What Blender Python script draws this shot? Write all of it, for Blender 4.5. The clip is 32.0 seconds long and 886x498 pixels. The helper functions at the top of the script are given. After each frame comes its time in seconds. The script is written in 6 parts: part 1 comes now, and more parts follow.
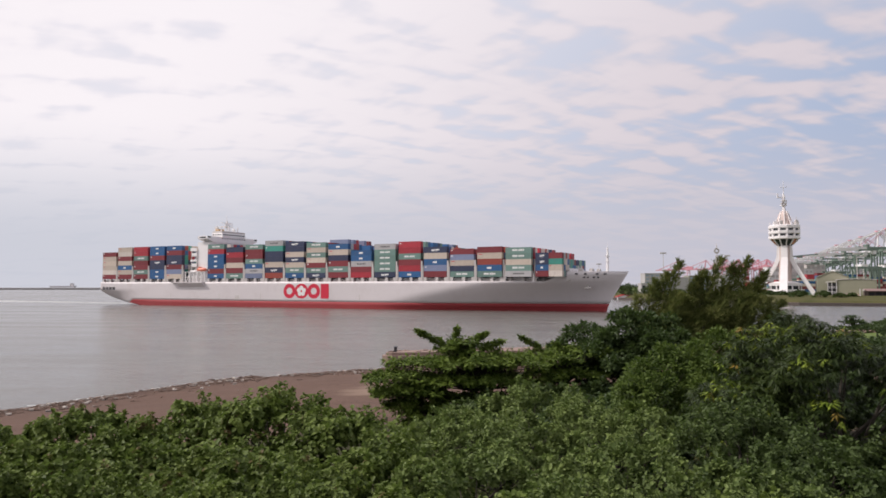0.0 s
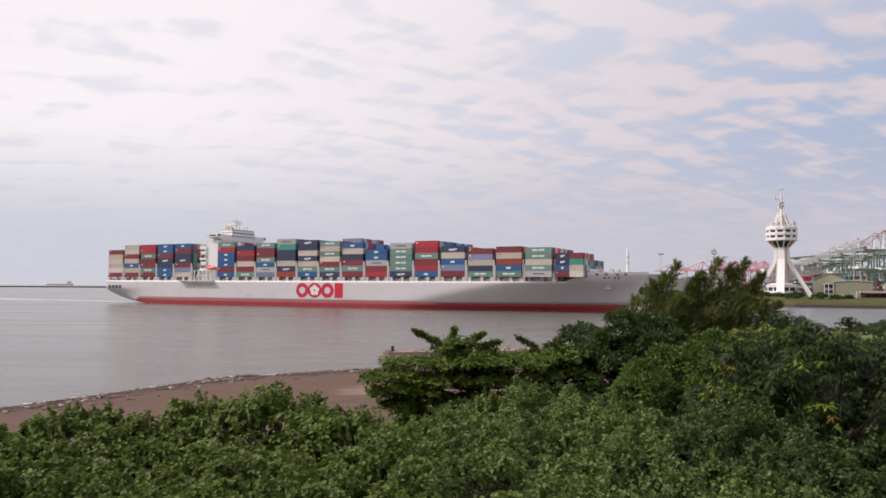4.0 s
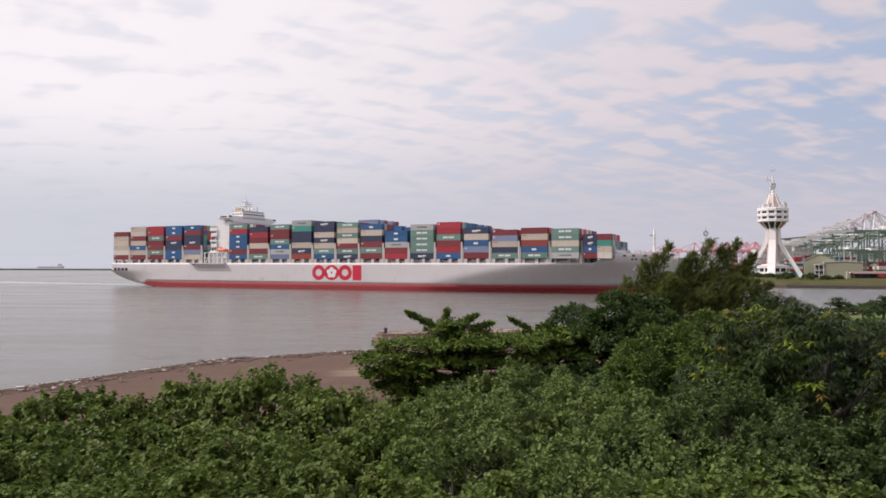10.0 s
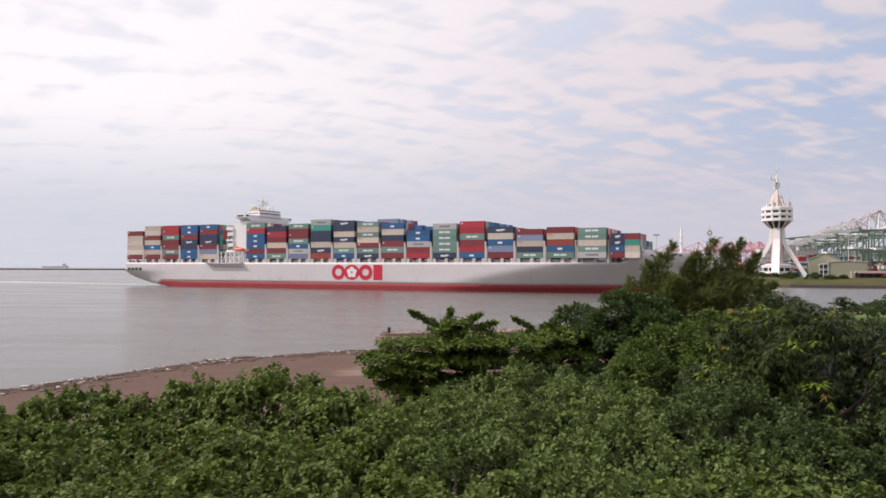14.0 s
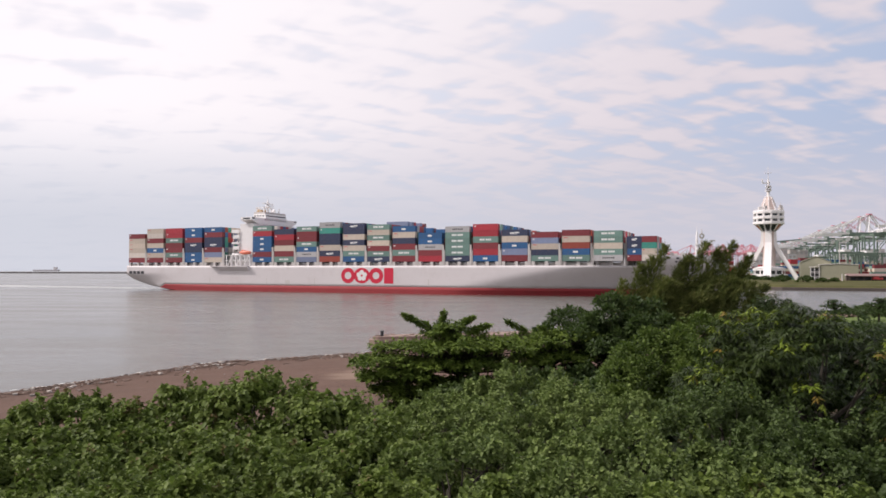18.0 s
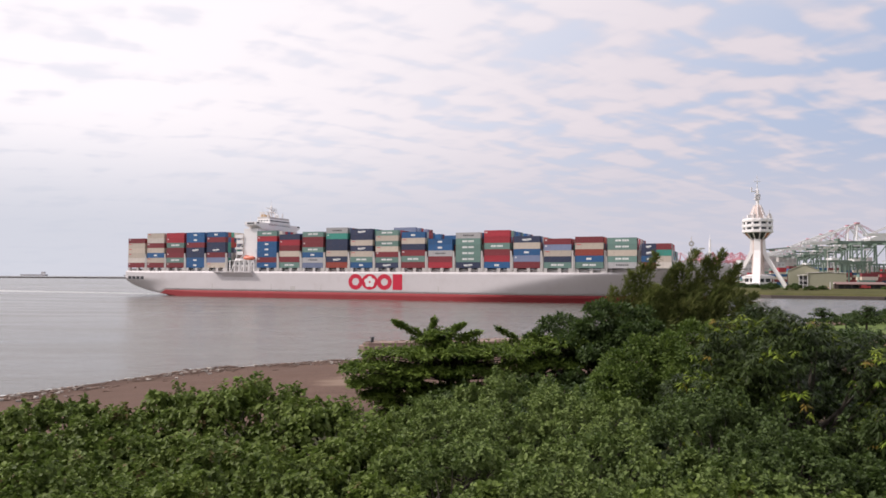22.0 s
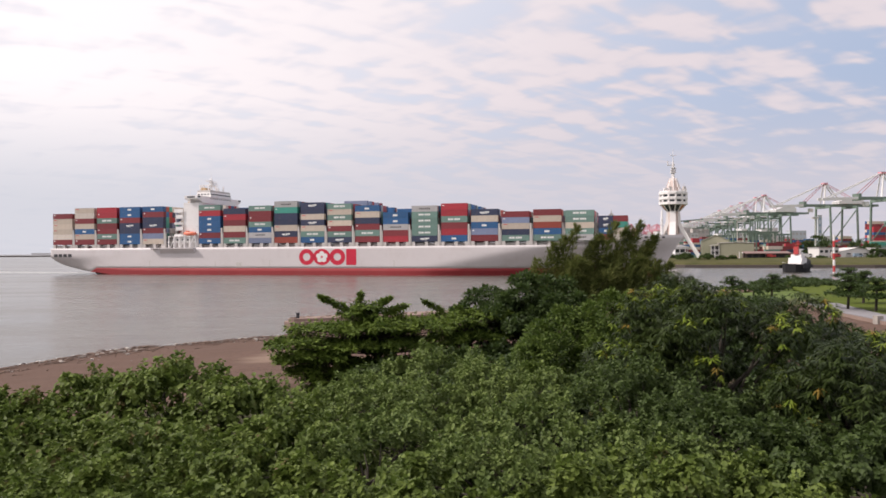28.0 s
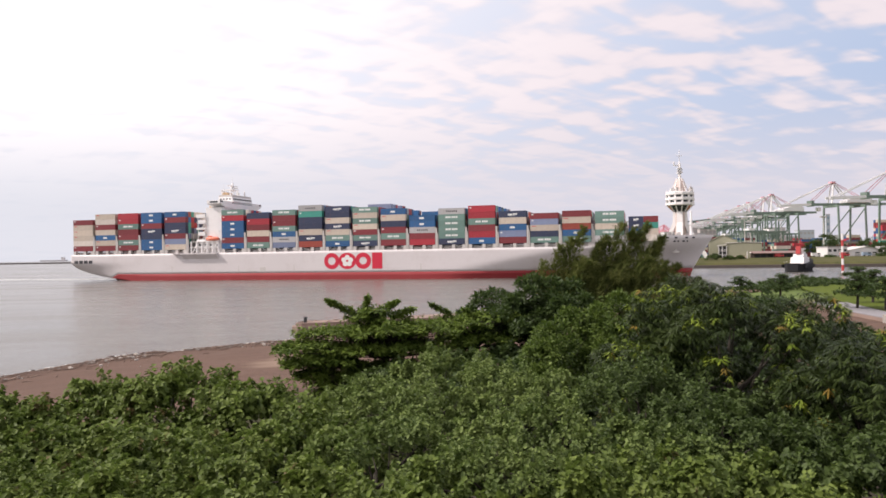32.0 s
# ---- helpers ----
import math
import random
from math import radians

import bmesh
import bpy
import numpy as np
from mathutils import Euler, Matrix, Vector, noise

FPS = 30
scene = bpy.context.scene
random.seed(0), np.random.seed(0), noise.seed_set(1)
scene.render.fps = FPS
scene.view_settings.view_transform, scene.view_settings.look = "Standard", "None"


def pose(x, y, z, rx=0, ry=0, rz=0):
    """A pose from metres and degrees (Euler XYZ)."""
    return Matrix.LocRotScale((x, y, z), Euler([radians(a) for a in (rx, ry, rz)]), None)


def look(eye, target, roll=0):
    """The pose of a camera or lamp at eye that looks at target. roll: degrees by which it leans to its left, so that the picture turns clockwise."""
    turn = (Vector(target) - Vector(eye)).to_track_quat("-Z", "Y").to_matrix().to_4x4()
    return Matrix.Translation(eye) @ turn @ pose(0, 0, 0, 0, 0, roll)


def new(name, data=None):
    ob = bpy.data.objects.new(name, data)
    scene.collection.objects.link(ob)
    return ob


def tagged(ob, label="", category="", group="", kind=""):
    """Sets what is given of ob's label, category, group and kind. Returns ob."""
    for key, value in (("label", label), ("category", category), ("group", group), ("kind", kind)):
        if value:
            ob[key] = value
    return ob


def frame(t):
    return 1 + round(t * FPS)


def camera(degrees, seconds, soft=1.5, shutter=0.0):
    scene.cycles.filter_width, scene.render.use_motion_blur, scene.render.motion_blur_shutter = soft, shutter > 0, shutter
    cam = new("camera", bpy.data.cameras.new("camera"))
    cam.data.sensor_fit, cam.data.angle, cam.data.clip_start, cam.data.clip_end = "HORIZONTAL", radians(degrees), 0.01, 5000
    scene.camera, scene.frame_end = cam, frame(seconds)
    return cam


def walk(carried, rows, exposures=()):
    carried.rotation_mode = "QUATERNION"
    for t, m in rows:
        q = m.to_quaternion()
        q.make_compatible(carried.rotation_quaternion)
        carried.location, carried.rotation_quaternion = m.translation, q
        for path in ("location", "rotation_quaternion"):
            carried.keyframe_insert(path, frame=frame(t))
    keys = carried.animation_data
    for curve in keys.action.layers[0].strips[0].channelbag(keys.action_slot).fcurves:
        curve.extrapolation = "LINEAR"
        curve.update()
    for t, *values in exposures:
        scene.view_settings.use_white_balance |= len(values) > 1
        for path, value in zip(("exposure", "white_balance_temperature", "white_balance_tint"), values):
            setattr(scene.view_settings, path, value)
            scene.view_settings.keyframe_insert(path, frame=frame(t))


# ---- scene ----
EYE = 11.7
cam = camera(63.15, 32.0, 1.65)
PATH = [
    (0, pose(0, 0, EYE, 92.893, 0.000, -0.000)),
    (0.5, pose(0, 0, EYE, 92.878, -0.037, -0.013)),
    (1, pose(0, 0, EYE, 92.878, -0.061, -0.023)),
    (1.5, pose(0, 0, EYE, 92.893, -0.058, -0.051)),
    (2, pose(0, 0, EYE, 92.881, -0.083, -0.069)),
    (2.5, pose(0, 0, EYE, 92.887, -0.156, -0.100)),
    (3, pose(0, 0, EYE, 92.889, -0.282, -0.138)),
    (3.5, pose(0, 0, EYE, 92.892, -0.296, -0.176)),
    (5.5, pose(0, 0, EYE, 92.800, -0.343, -0.270)),
    (6, pose(0, 0, EYE, 92.789, -0.245, -0.294)),
    (6.5, pose(0, 0, EYE, 92.491, -0.140, -0.295)),
    (7, pose(0, 0, EYE, 92.088, 0.084, -0.280)),
    (7.5, pose(0, 0, EYE, 91.801, 0.363, -0.282)),
    (8, pose(0, 0, EYE, 91.701, 0.417, -0.366)),
    (8.5, pose(0, 0, EYE, 91.438, 0.312, -0.335)),
    (9, pose(0, 0, EYE, 91.338, 0.246, -0.389)),
    (9.5, pose(0, 0, EYE, 91.387, 0.185, -0.582)),
    (10, pose(0, 0, EYE, 91.432, -0.145, -0.776)),
    (10.5, pose(0, 0, EYE, 91.419, -0.262, -0.970)),
    (11, pose(0, 0, EYE, 91.454, -0.237, -0.946)),
    (11.5, pose(0, 0, EYE, 91.448, -0.190, -0.765)),
    (12, pose(0, 0, EYE, 91.419, -0.193, -0.623)),
    (12.5, pose(0, 0, EYE, 91.426, -0.307, -0.520)),
    (13, pose(0, 0, EYE, 91.407, -0.269, -0.449)),
    (13.5, pose(0, 0, EYE, 91.436, -0.115, -0.495)),
    (14, pose(0, 0, EYE, 91.399, -0.141, -0.503)),
    (14.5, pose(0, 0, EYE, 91.363, -0.131, -0.557)),
    (16.5, pose(0, 0, EYE, 91.496, -0.201, -0.819)),
    (17, pose(0, 0, EYE, 91.547, -0.157, -0.903)),
    (17.5, pose(0, 0, EYE, 91.587, -0.177, -0.979)),
    (18, pose(0, 0, EYE, 91.651, -0.093, -1.051)),
    (18.5, pose(0, 0, EYE, 91.735, -0.051, -1.127)),
    (19, pose(0, 0, EYE, 91.831, -0.008, -1.219)),
    (19.5, pose(0, 0, EYE, 91.897, -0.033, -1.321)),
    (20, pose(0, 0, EYE, 91.977, -0.070, -1.415)),
    (20.5, pose(0, 0, EYE, 92.065, -0.121, -1.524)),
    (21, pose(0, 0, EYE, 92.128, -0.204, -1.631)),
    (21.5, pose(0, 0, EYE, 92.154, -0.275, -1.727)),
    (22, pose(0, 0, EYE, 92.167, -0.354, -1.792)),
    (22.5, pose(0, 0, EYE, 92.174, -0.396, -1.832)),
    (23, pose(0, 0, EYE, 92.179, -0.373, -1.862)),
    (23.5, pose(0, 0, EYE, 92.199, -0.387, -1.871)),
    (24, pose(0, 0, EYE, 92.244, -0.430, -1.904)),
    (24.5, pose(0, 0, EYE, 92.283, -0.499, -1.976)),
    (25, pose(0, 0, EYE, 92.338, -0.322, -2.117)),
    (25.5, pose(0, 0, EYE, 92.265, -0.053, -2.578)),
    (27.5, pose(0, 0, EYE, 90.373, 0.465, -7.829)),
    (28, pose(0, 0, EYE, 90.084, 0.330, -7.656)),
    (28.5, pose(0, 0, EYE, 90.016, 0.373, -7.747)),
    (29, pose(0, 0, EYE, 89.857, 0.532, -7.843)),
    (29.5, pose(0, 0, EYE, 89.759, 0.775, -7.531)),
    (30, pose(0, 0, EYE, 89.829, 1.014, -7.266)),
    (30.5, pose(0, 0, EYE, 89.997, 0.918, -7.078)),
    (31, pose(0, 0, EYE, 90.131, 0.940, -7.083)),
    (31.5, pose(0, 0, EYE, 90.211, 0.938, -7.116)),
    (32, pose(0, 0, EYE, 90.327, 0.909, -7.132)),
]
walk(cam, PATH, [(0, -0.23, 6450, 16.5), (10, -0.23, 6450, 16.5), (12, -0.15, 6450, 16.5), (16, -0.12, 6450, 16.5), (22, -0.10, 6450, 16.5), (25.5, -0.08, 6500, 16.5), (28, -0.06, 6600, 16.5), (29, 0.1, 6620, 16.5), (30, 0.12, 6620, 16.5), (32, 0.12, 6620, 16.5)])

# ---- light ----
SUN_AZ, SUN_EL = -90.0, 42.0        # degrees right of +y, degrees above the horizon


def sun_way():
    a, e = radians(SUN_AZ), radians(SUN_EL)
    return Vector((math.sin(a) * math.cos(e), math.cos(a) * math.cos(e), math.sin(e)))


def node(nt, kind, **values):
    n = nt.nodes.new(kind)
    for key, value in values.items():
        n.inputs[key.replace("_", " ")].default_value = value
    return n


def calc(nt, op, a, b=None, c=None, clamp=False):
    n = nt.nodes.new("ShaderNodeMath")
    n.operation, n.use_clamp = op, clamp
    for i, v in enumerate((a, b, c)):
        if v is None:
            continue
        if isinstance(v, (int, float)):
            n.inputs[i].default_value = v
        else:
            nt.links.new(v, n.inputs[i])
    return n.outputs[0]


def blend(nt, fac, a, b, op="MIX"):
    n = nt.nodes.new("ShaderNodeMix")
    n.data_type, n.blend_type = "RGBA", op
    for i, v in ((0, fac), (6, a), (7, b)):
        if isinstance(v, (int, float)):
            n.inputs[i].default_value = v
        elif isinstance(v, tuple):
            n.inputs[i].default_value = (*v[:3], 1)
        else:
            nt.links.new(v, n.inputs[i])
    return n.outputs[2]


def step(nt, value, lo, hi):
    n = nt.nodes.new("ShaderNodeMapRange")
    n.interpolation_type = "SMOOTHSTEP"
    nt.links.new(value, n.inputs[0])
    n.inputs[1].default_value, n.inputs[2].default_value = lo, hi
    return n.outputs[0]


def make_world():
    world = bpy.data.worlds.new("sky")
    scene.world = world
    world.use_nodes = True
    nt = world.node_tree
    nt.nodes.clear()
    out = nt.nodes.new("ShaderNodeOutputWorld")
    bg = nt.nodes.new("ShaderNodeBackground")
    nt.links.new(bg.outputs[0], out.inputs[0])
    sky = nt.nodes.new("ShaderNodeTexSky")
    sky.sky_type, sky.sun_disc = "NISHITA", False
    sky.sun_elevation, sky.sun_rotation = radians(SUN_EL), radians(SUN_AZ)
    sky.air_density, sky.dust_density, sky.ozone_density = 1.0, 2.0, 1.0
    blue = nt.nodes.new("ShaderNodeVectorMath")
    blue.operation = "SCALE"
    nt.links.new(sky.outputs[0], blue.inputs[0])
    blue.inputs["Scale"].default_value = 0.085
    tc = nt.nodes.new("ShaderNodeTexCoord")
    sep = nt.nodes.new("ShaderNodeSeparateXYZ")
    nt.links.new(tc.outputs["Generated"], sep.inputs[0])
    x, y, z = sep.outputs
    up = calc(nt, "MAXIMUM", z, 0.0)
    den = calc(nt, "ADD", up, 0.2)
    # the cloud sheet: a flat layer high over the place
    com = nt.nodes.new("ShaderNodeCombineXYZ")
    nt.links.new(calc(nt, "DIVIDE", x, den), com.inputs[0])
    nt.links.new(calc(nt, "DIVIDE", y, den), com.inputs[1])

    def layer(turn, along, scale, detail, rough, warp=0.0, shift=0.0):
        """Noise drawn out along a bearing of the cloud sheet."""
        mp = nt.nodes.new("ShaderNodeMapping")
        mp.vector_type = "TEXTURE"
        mp.inputs["Location"].default_value = (shift, shift * 0.7, 0)
        mp.inputs["Rotation"].default_value = (0, 0, radians(turn))
        mp.inputs["Scale"].default_value = (along, 1, 1)
        nt.links.new(com.outputs[0], mp.inputs[0])
        n = nt.nodes.new("ShaderNodeTexNoise")
        n.inputs["Scale"].default_value, n.inputs["Detail"].default_value = scale, detail
        n.inputs["Roughness"].default_value, n.inputs["Distortion"].default_value = rough, warp
        nt.links.new(mp.outputs[0], n.inputs["Vector"])
        return n.outputs["Fac"]
    big = layer(15, 1.3, 1.6, 2, 0.5)
    bands = layer(20, 2.5, 9.0, 2, 0.45, 0.4)
    puffs = layer(-38, 1.8, 9.0, 2, 0.5, 0.2, 3.1)
    ripple = calc(nt, "ADD", calc(nt, "MULTIPLY", bands, 0.58), calc(nt, "MULTIPLY", puffs, 0.42))
    fine = layer(12, 1.5, 22.0, 4, 0.55)
    # towards the veiled sun the sheet closes and brightens
    s = sun_way()
    dot = calc(nt, "ADD", calc(nt, "ADD", calc(nt, "MULTIPLY", x, s.x), calc(nt, "MULTIPLY", y, s.y)), calc(nt, "MULTIPLY", z, s.z))
    near = step(nt, dot, -0.45, 0.46)
    mix = calc(nt, "ADD", calc(nt, "MULTIPLY", big, 0.45), calc(nt, "ADD", calc(nt, "MULTIPLY_ADD", ripple, 2.9, -0.7), calc(nt, "MULTIPLY", fine, 0.28)))
    mix = calc(nt, "ADD", mix, calc(nt, "MULTIPLY", near, 0.42))
    cover = step(nt, mix, 0.97, 1.45)
    tone = step(nt, mix, 1.0, 1.6)
    cloud = blend(nt, tone, (0.69, 0.672, 0.722), (0.80, 0.748, 0.772))
    cloud = blend(nt, step(nt, dot, -0.2, 0.5), cloud, blend(nt, tone, (0.985, 0.968, 0.992), (1.09, 1.065, 1.06)))
    low = step(nt, up, 0.05, 0.22)
    clear = blend(nt, near, blend(nt, 0.85, blue.outputs[0], (0.45, 0.575, 0.77)), blend(nt, 0.9, blue.outputs[0], (0.99, 0.995, 1.03)))
    col = blend(nt, cover, clear, cloud)
    haze = blend(nt, near, (0.650, 0.645, 0.700), (0.650, 0.695, 0.755))
    col = blend(nt, calc(nt, "ADD", calc(nt, "MULTIPLY", low, 0.88), 0.12), haze, col)
    nt.links.new(col, bg.inputs[0])
    bg.inputs[1].default_value = 1.0


make_world()
sun = new("sun", bpy.data.lights.new("sun", "SUN"))
sun.data.energy, sun.data.angle, sun.data.color = 3.9, radians(2.0), (1.0, 0.95, 0.88)
sun.matrix_world = look(tuple(sun_way() * 300), (0, 0, 0))

# ---- materials ----


def mat(name, color, rough=0.6, metal=0.0, var=0.12, scale=3.0, fine=40.0, bump=0.0, stain=None, amount=0.0, rand=0.0, island=0.0, spec=0.5):
    """A painted or natural surface: two scales of tone, optional stain colour, relief, and a tone for each object or island."""
    m = bpy.data.materials.new(name)
    m.use_nodes = True
    nt = m.node_tree
    p = nt.nodes["Principled BSDF"]
    p.inputs["Roughness"].default_value, p.inputs["Metallic"].default_value = rough, metal
    p.inputs["Specular IOR Level"].default_value = spec
    tc = nt.nodes.new("ShaderNodeTexCoord")
    a = node(nt, "ShaderNodeTexNoise", Scale=scale, Detail=5.0, Roughness=0.6)
    b = node(nt, "ShaderNodeTexNoise", Scale=fine, Detail=3.0, Roughness=0.6)
    for n in (a, b):
        nt.links.new(tc.outputs["Object"], n.inputs["Vector"])
    f = calc(nt, "ADD", calc(nt, "MULTIPLY", a.outputs["Fac"], 0.6), calc(nt, "MULTIPLY", b.outputs["Fac"], 0.4))
    f = calc(nt, "ADD", calc(nt, "MULTIPLY", calc(nt, "SUBTRACT", f, 0.5), var * 4), 1.0)
    if rand:
        oi = nt.nodes.new("ShaderNodeObjectInfo")
        f = calc(nt, "MULTIPLY", f, calc(nt, "ADD", calc(nt, "MULTIPLY", oi.outputs["Random"], rand), 1 - rand / 2))
    if island:
        ge = nt.nodes.new("ShaderNodeNewGeometry")
        f = calc(nt, "MULTIPLY", f, calc(nt, "ADD", calc(nt, "MULTIPLY", ge.outputs["Random Per Island"], island), 1 - island / 2))
    com = nt.nodes.new("ShaderNodeCombineXYZ")
    for i in range(3):
        nt.links.new(f, com.inputs[i])
    c = blend(nt, 1.0, tuple(color), com.outputs[0], "MULTIPLY")
    if stain:
        st = node(nt, "ShaderNodeTexNoise", Scale=scale * 1.7, Detail=7.0, Roughness=0.7)
        mp = nt.nodes.new("ShaderNodeMapping")
        mp.inputs["Location"].default_value = (7.3, 2.1, 4.4)
        nt.links.new(tc.outputs["Object"], mp.inputs[0])
        nt.links.new(mp.outputs[0], st.inputs["Vector"])
        c = blend(nt, calc(nt, "MULTIPLY", step(nt, st.outputs["Fac"], 0.48, 0.72), amount), c, tuple(stain))
    nt.links.new(c, p.inputs["Base Color"])
    if bump:
        bn = nt.nodes.new("ShaderNodeBump")
        bn.inputs["Strength"].default_value, bn.inputs["Distance"].default_value = min(1.0, bump * 4), bump
        nt.links.new(b.outputs["Fac"], bn.inputs["Height"])
        nt.links.new(bn.outputs[0], p.inputs["Normal"])
    return m


def leaf_mat(name, dark, light, odd=None, share=0.0, gloss=0.55, thin=0.25):
    """Leaves: a tone for each leaf from dark to light, a share of them in an odd colour, thin enough to let light through."""
    m = bpy.data.materials.new(name)
    m.use_nodes = True
    nt = m.node_tree
    p = nt.nodes["Principled BSDF"]
    ge = nt.nodes.new("ShaderNodeNewGeometry")
    tc = nt.nodes.new("ShaderNodeTexCoord")
    n = node(nt, "ShaderNodeTexNoise", Scale=0.45, Detail=3.0)
    nt.links.new(tc.outputs["Object"], n.inputs["Vector"])
    r = ge.outputs["Random Per Island"]
    sprig = node(nt, "ShaderNodeTexNoise", Scale=2.2, Detail=1.0)
    nt.links.new(tc.outputs["Object"], sprig.inputs["Vector"])
    k = calc(nt, "ADD", calc(nt, "MULTIPLY", r, 0.42), calc(nt, "MULTIPLY", step(nt, n.outputs["Fac"], 0.35, 0.65), 0.28))
    k = calc(nt, "ADD", k, calc(nt, "MULTIPLY", step(nt, sprig.outputs["Fac"], 0.36, 0.64), 0.30))
    c = blend(nt, k, dark, light)
    if odd:
        w = node(nt, "ShaderNodeTexNoise", Scale=0.9, Detail=2.0)
        nt.links.new(tc.outputs["Object"], w.inputs["Vector"])
        pick = calc(nt, "MULTIPLY", step(nt, w.outputs["Fac"], 0.62 - share, 0.66 - share), calc(nt, "GREATER_THAN", r, 0.45))
        c = blend(nt, pick, c, odd)
    nt.links.new(c, p.inputs["Base Color"])
    p.inputs["Roughness"].default_value = gloss
    p.inputs["Specular IOR Level"].default_value = 0.2
    tr = nt.nodes.new("ShaderNodeBsdfTranslucent")
    nt.links.new(blend(nt, 0.4, c, (0.15, 0.25, 0.05)), tr.inputs[0])
    ms = nt.nodes.new("ShaderNodeMixShader")
    ms.inputs[0].default_value = thin
    nt.links.new(p.outputs[0], ms.inputs[1])
    nt.links.new(tr.outputs[0], ms.inputs[2])
    nt.links.new(ms.outputs[0], nt.nodes["Material Output"].inputs[0])
    return m


def water_mat():
    m = bpy.data.materials.new("harbour water")
    m.use_nodes = True
    nt = m.node_tree
    p = nt.nodes["Principled BSDF"]
    tc = nt.nodes.new("ShaderNodeTexCoord")
    silt = node(nt, "ShaderNodeTexNoise", Scale=0.012, Detail=5.0)
    nt.links.new(tc.outputs["Object"], silt.inputs["Vector"])
    c = blend(nt, silt.outputs["Fac"], (0.094, 0.094, 0.085), (0.148, 0.134, 0.120))
    nt.links.new(c, p.inputs["Base Color"])
    p.inputs["Roughness"].default_value, p.inputs["IOR"].default_value = 0.12, 1.333
    mp = nt.nodes.new("ShaderNodeMapping")
    mp.inputs["Rotation"].default_value = (0, 0, 0.5)
    mp.inputs["Scale"].default_value = (1, 2.2, 1)
    nt.links.new(tc.outputs["Object"], mp.inputs[0])
    a = node(nt, "ShaderNodeTexNoise", Scale=0.35, Detail=6.0, Roughness=0.62)
    b = node(nt, "ShaderNodeTexNoise", Scale=0.05, Detail=3.0)
    for n in (a, b):
        nt.links.new(mp.outputs[0], n.inputs["Vector"])
    mp2 = nt.nodes.new("ShaderNodeMapping")
    mp2.inputs["Scale"].default_value = (0.35, 2.0, 1)
    nt.links.new(tc.outputs["Object"], mp2.inputs[0])
    gust = node(nt, "ShaderNodeTexNoise", Scale=0.03, Detail=6.0, Roughness=0.6)
    nt.links.new(mp2.outputs[0], gust.inputs["Vector"])
    nt.links.new(calc(nt, "ADD", calc(nt, "MULTIPLY", step(nt, gust.outputs["Fac"], 0.35, 0.7), 0.10), 0.17), p.inputs["Roughness"])
    h = calc(nt, "ADD", a.outputs["Fac"], calc(nt, "MULTIPLY", b.outputs["Fac"], 2.5))
    bn = nt.nodes.new("ShaderNodeBump")
    bn.inputs["Strength"].default_value, bn.inputs["Distance"].default_value = 0.7, 0.3
    nt.links.new(h, bn.inputs["Height"])
    nt.links.new(bn.outputs[0], p.inputs["Normal"])
    return m


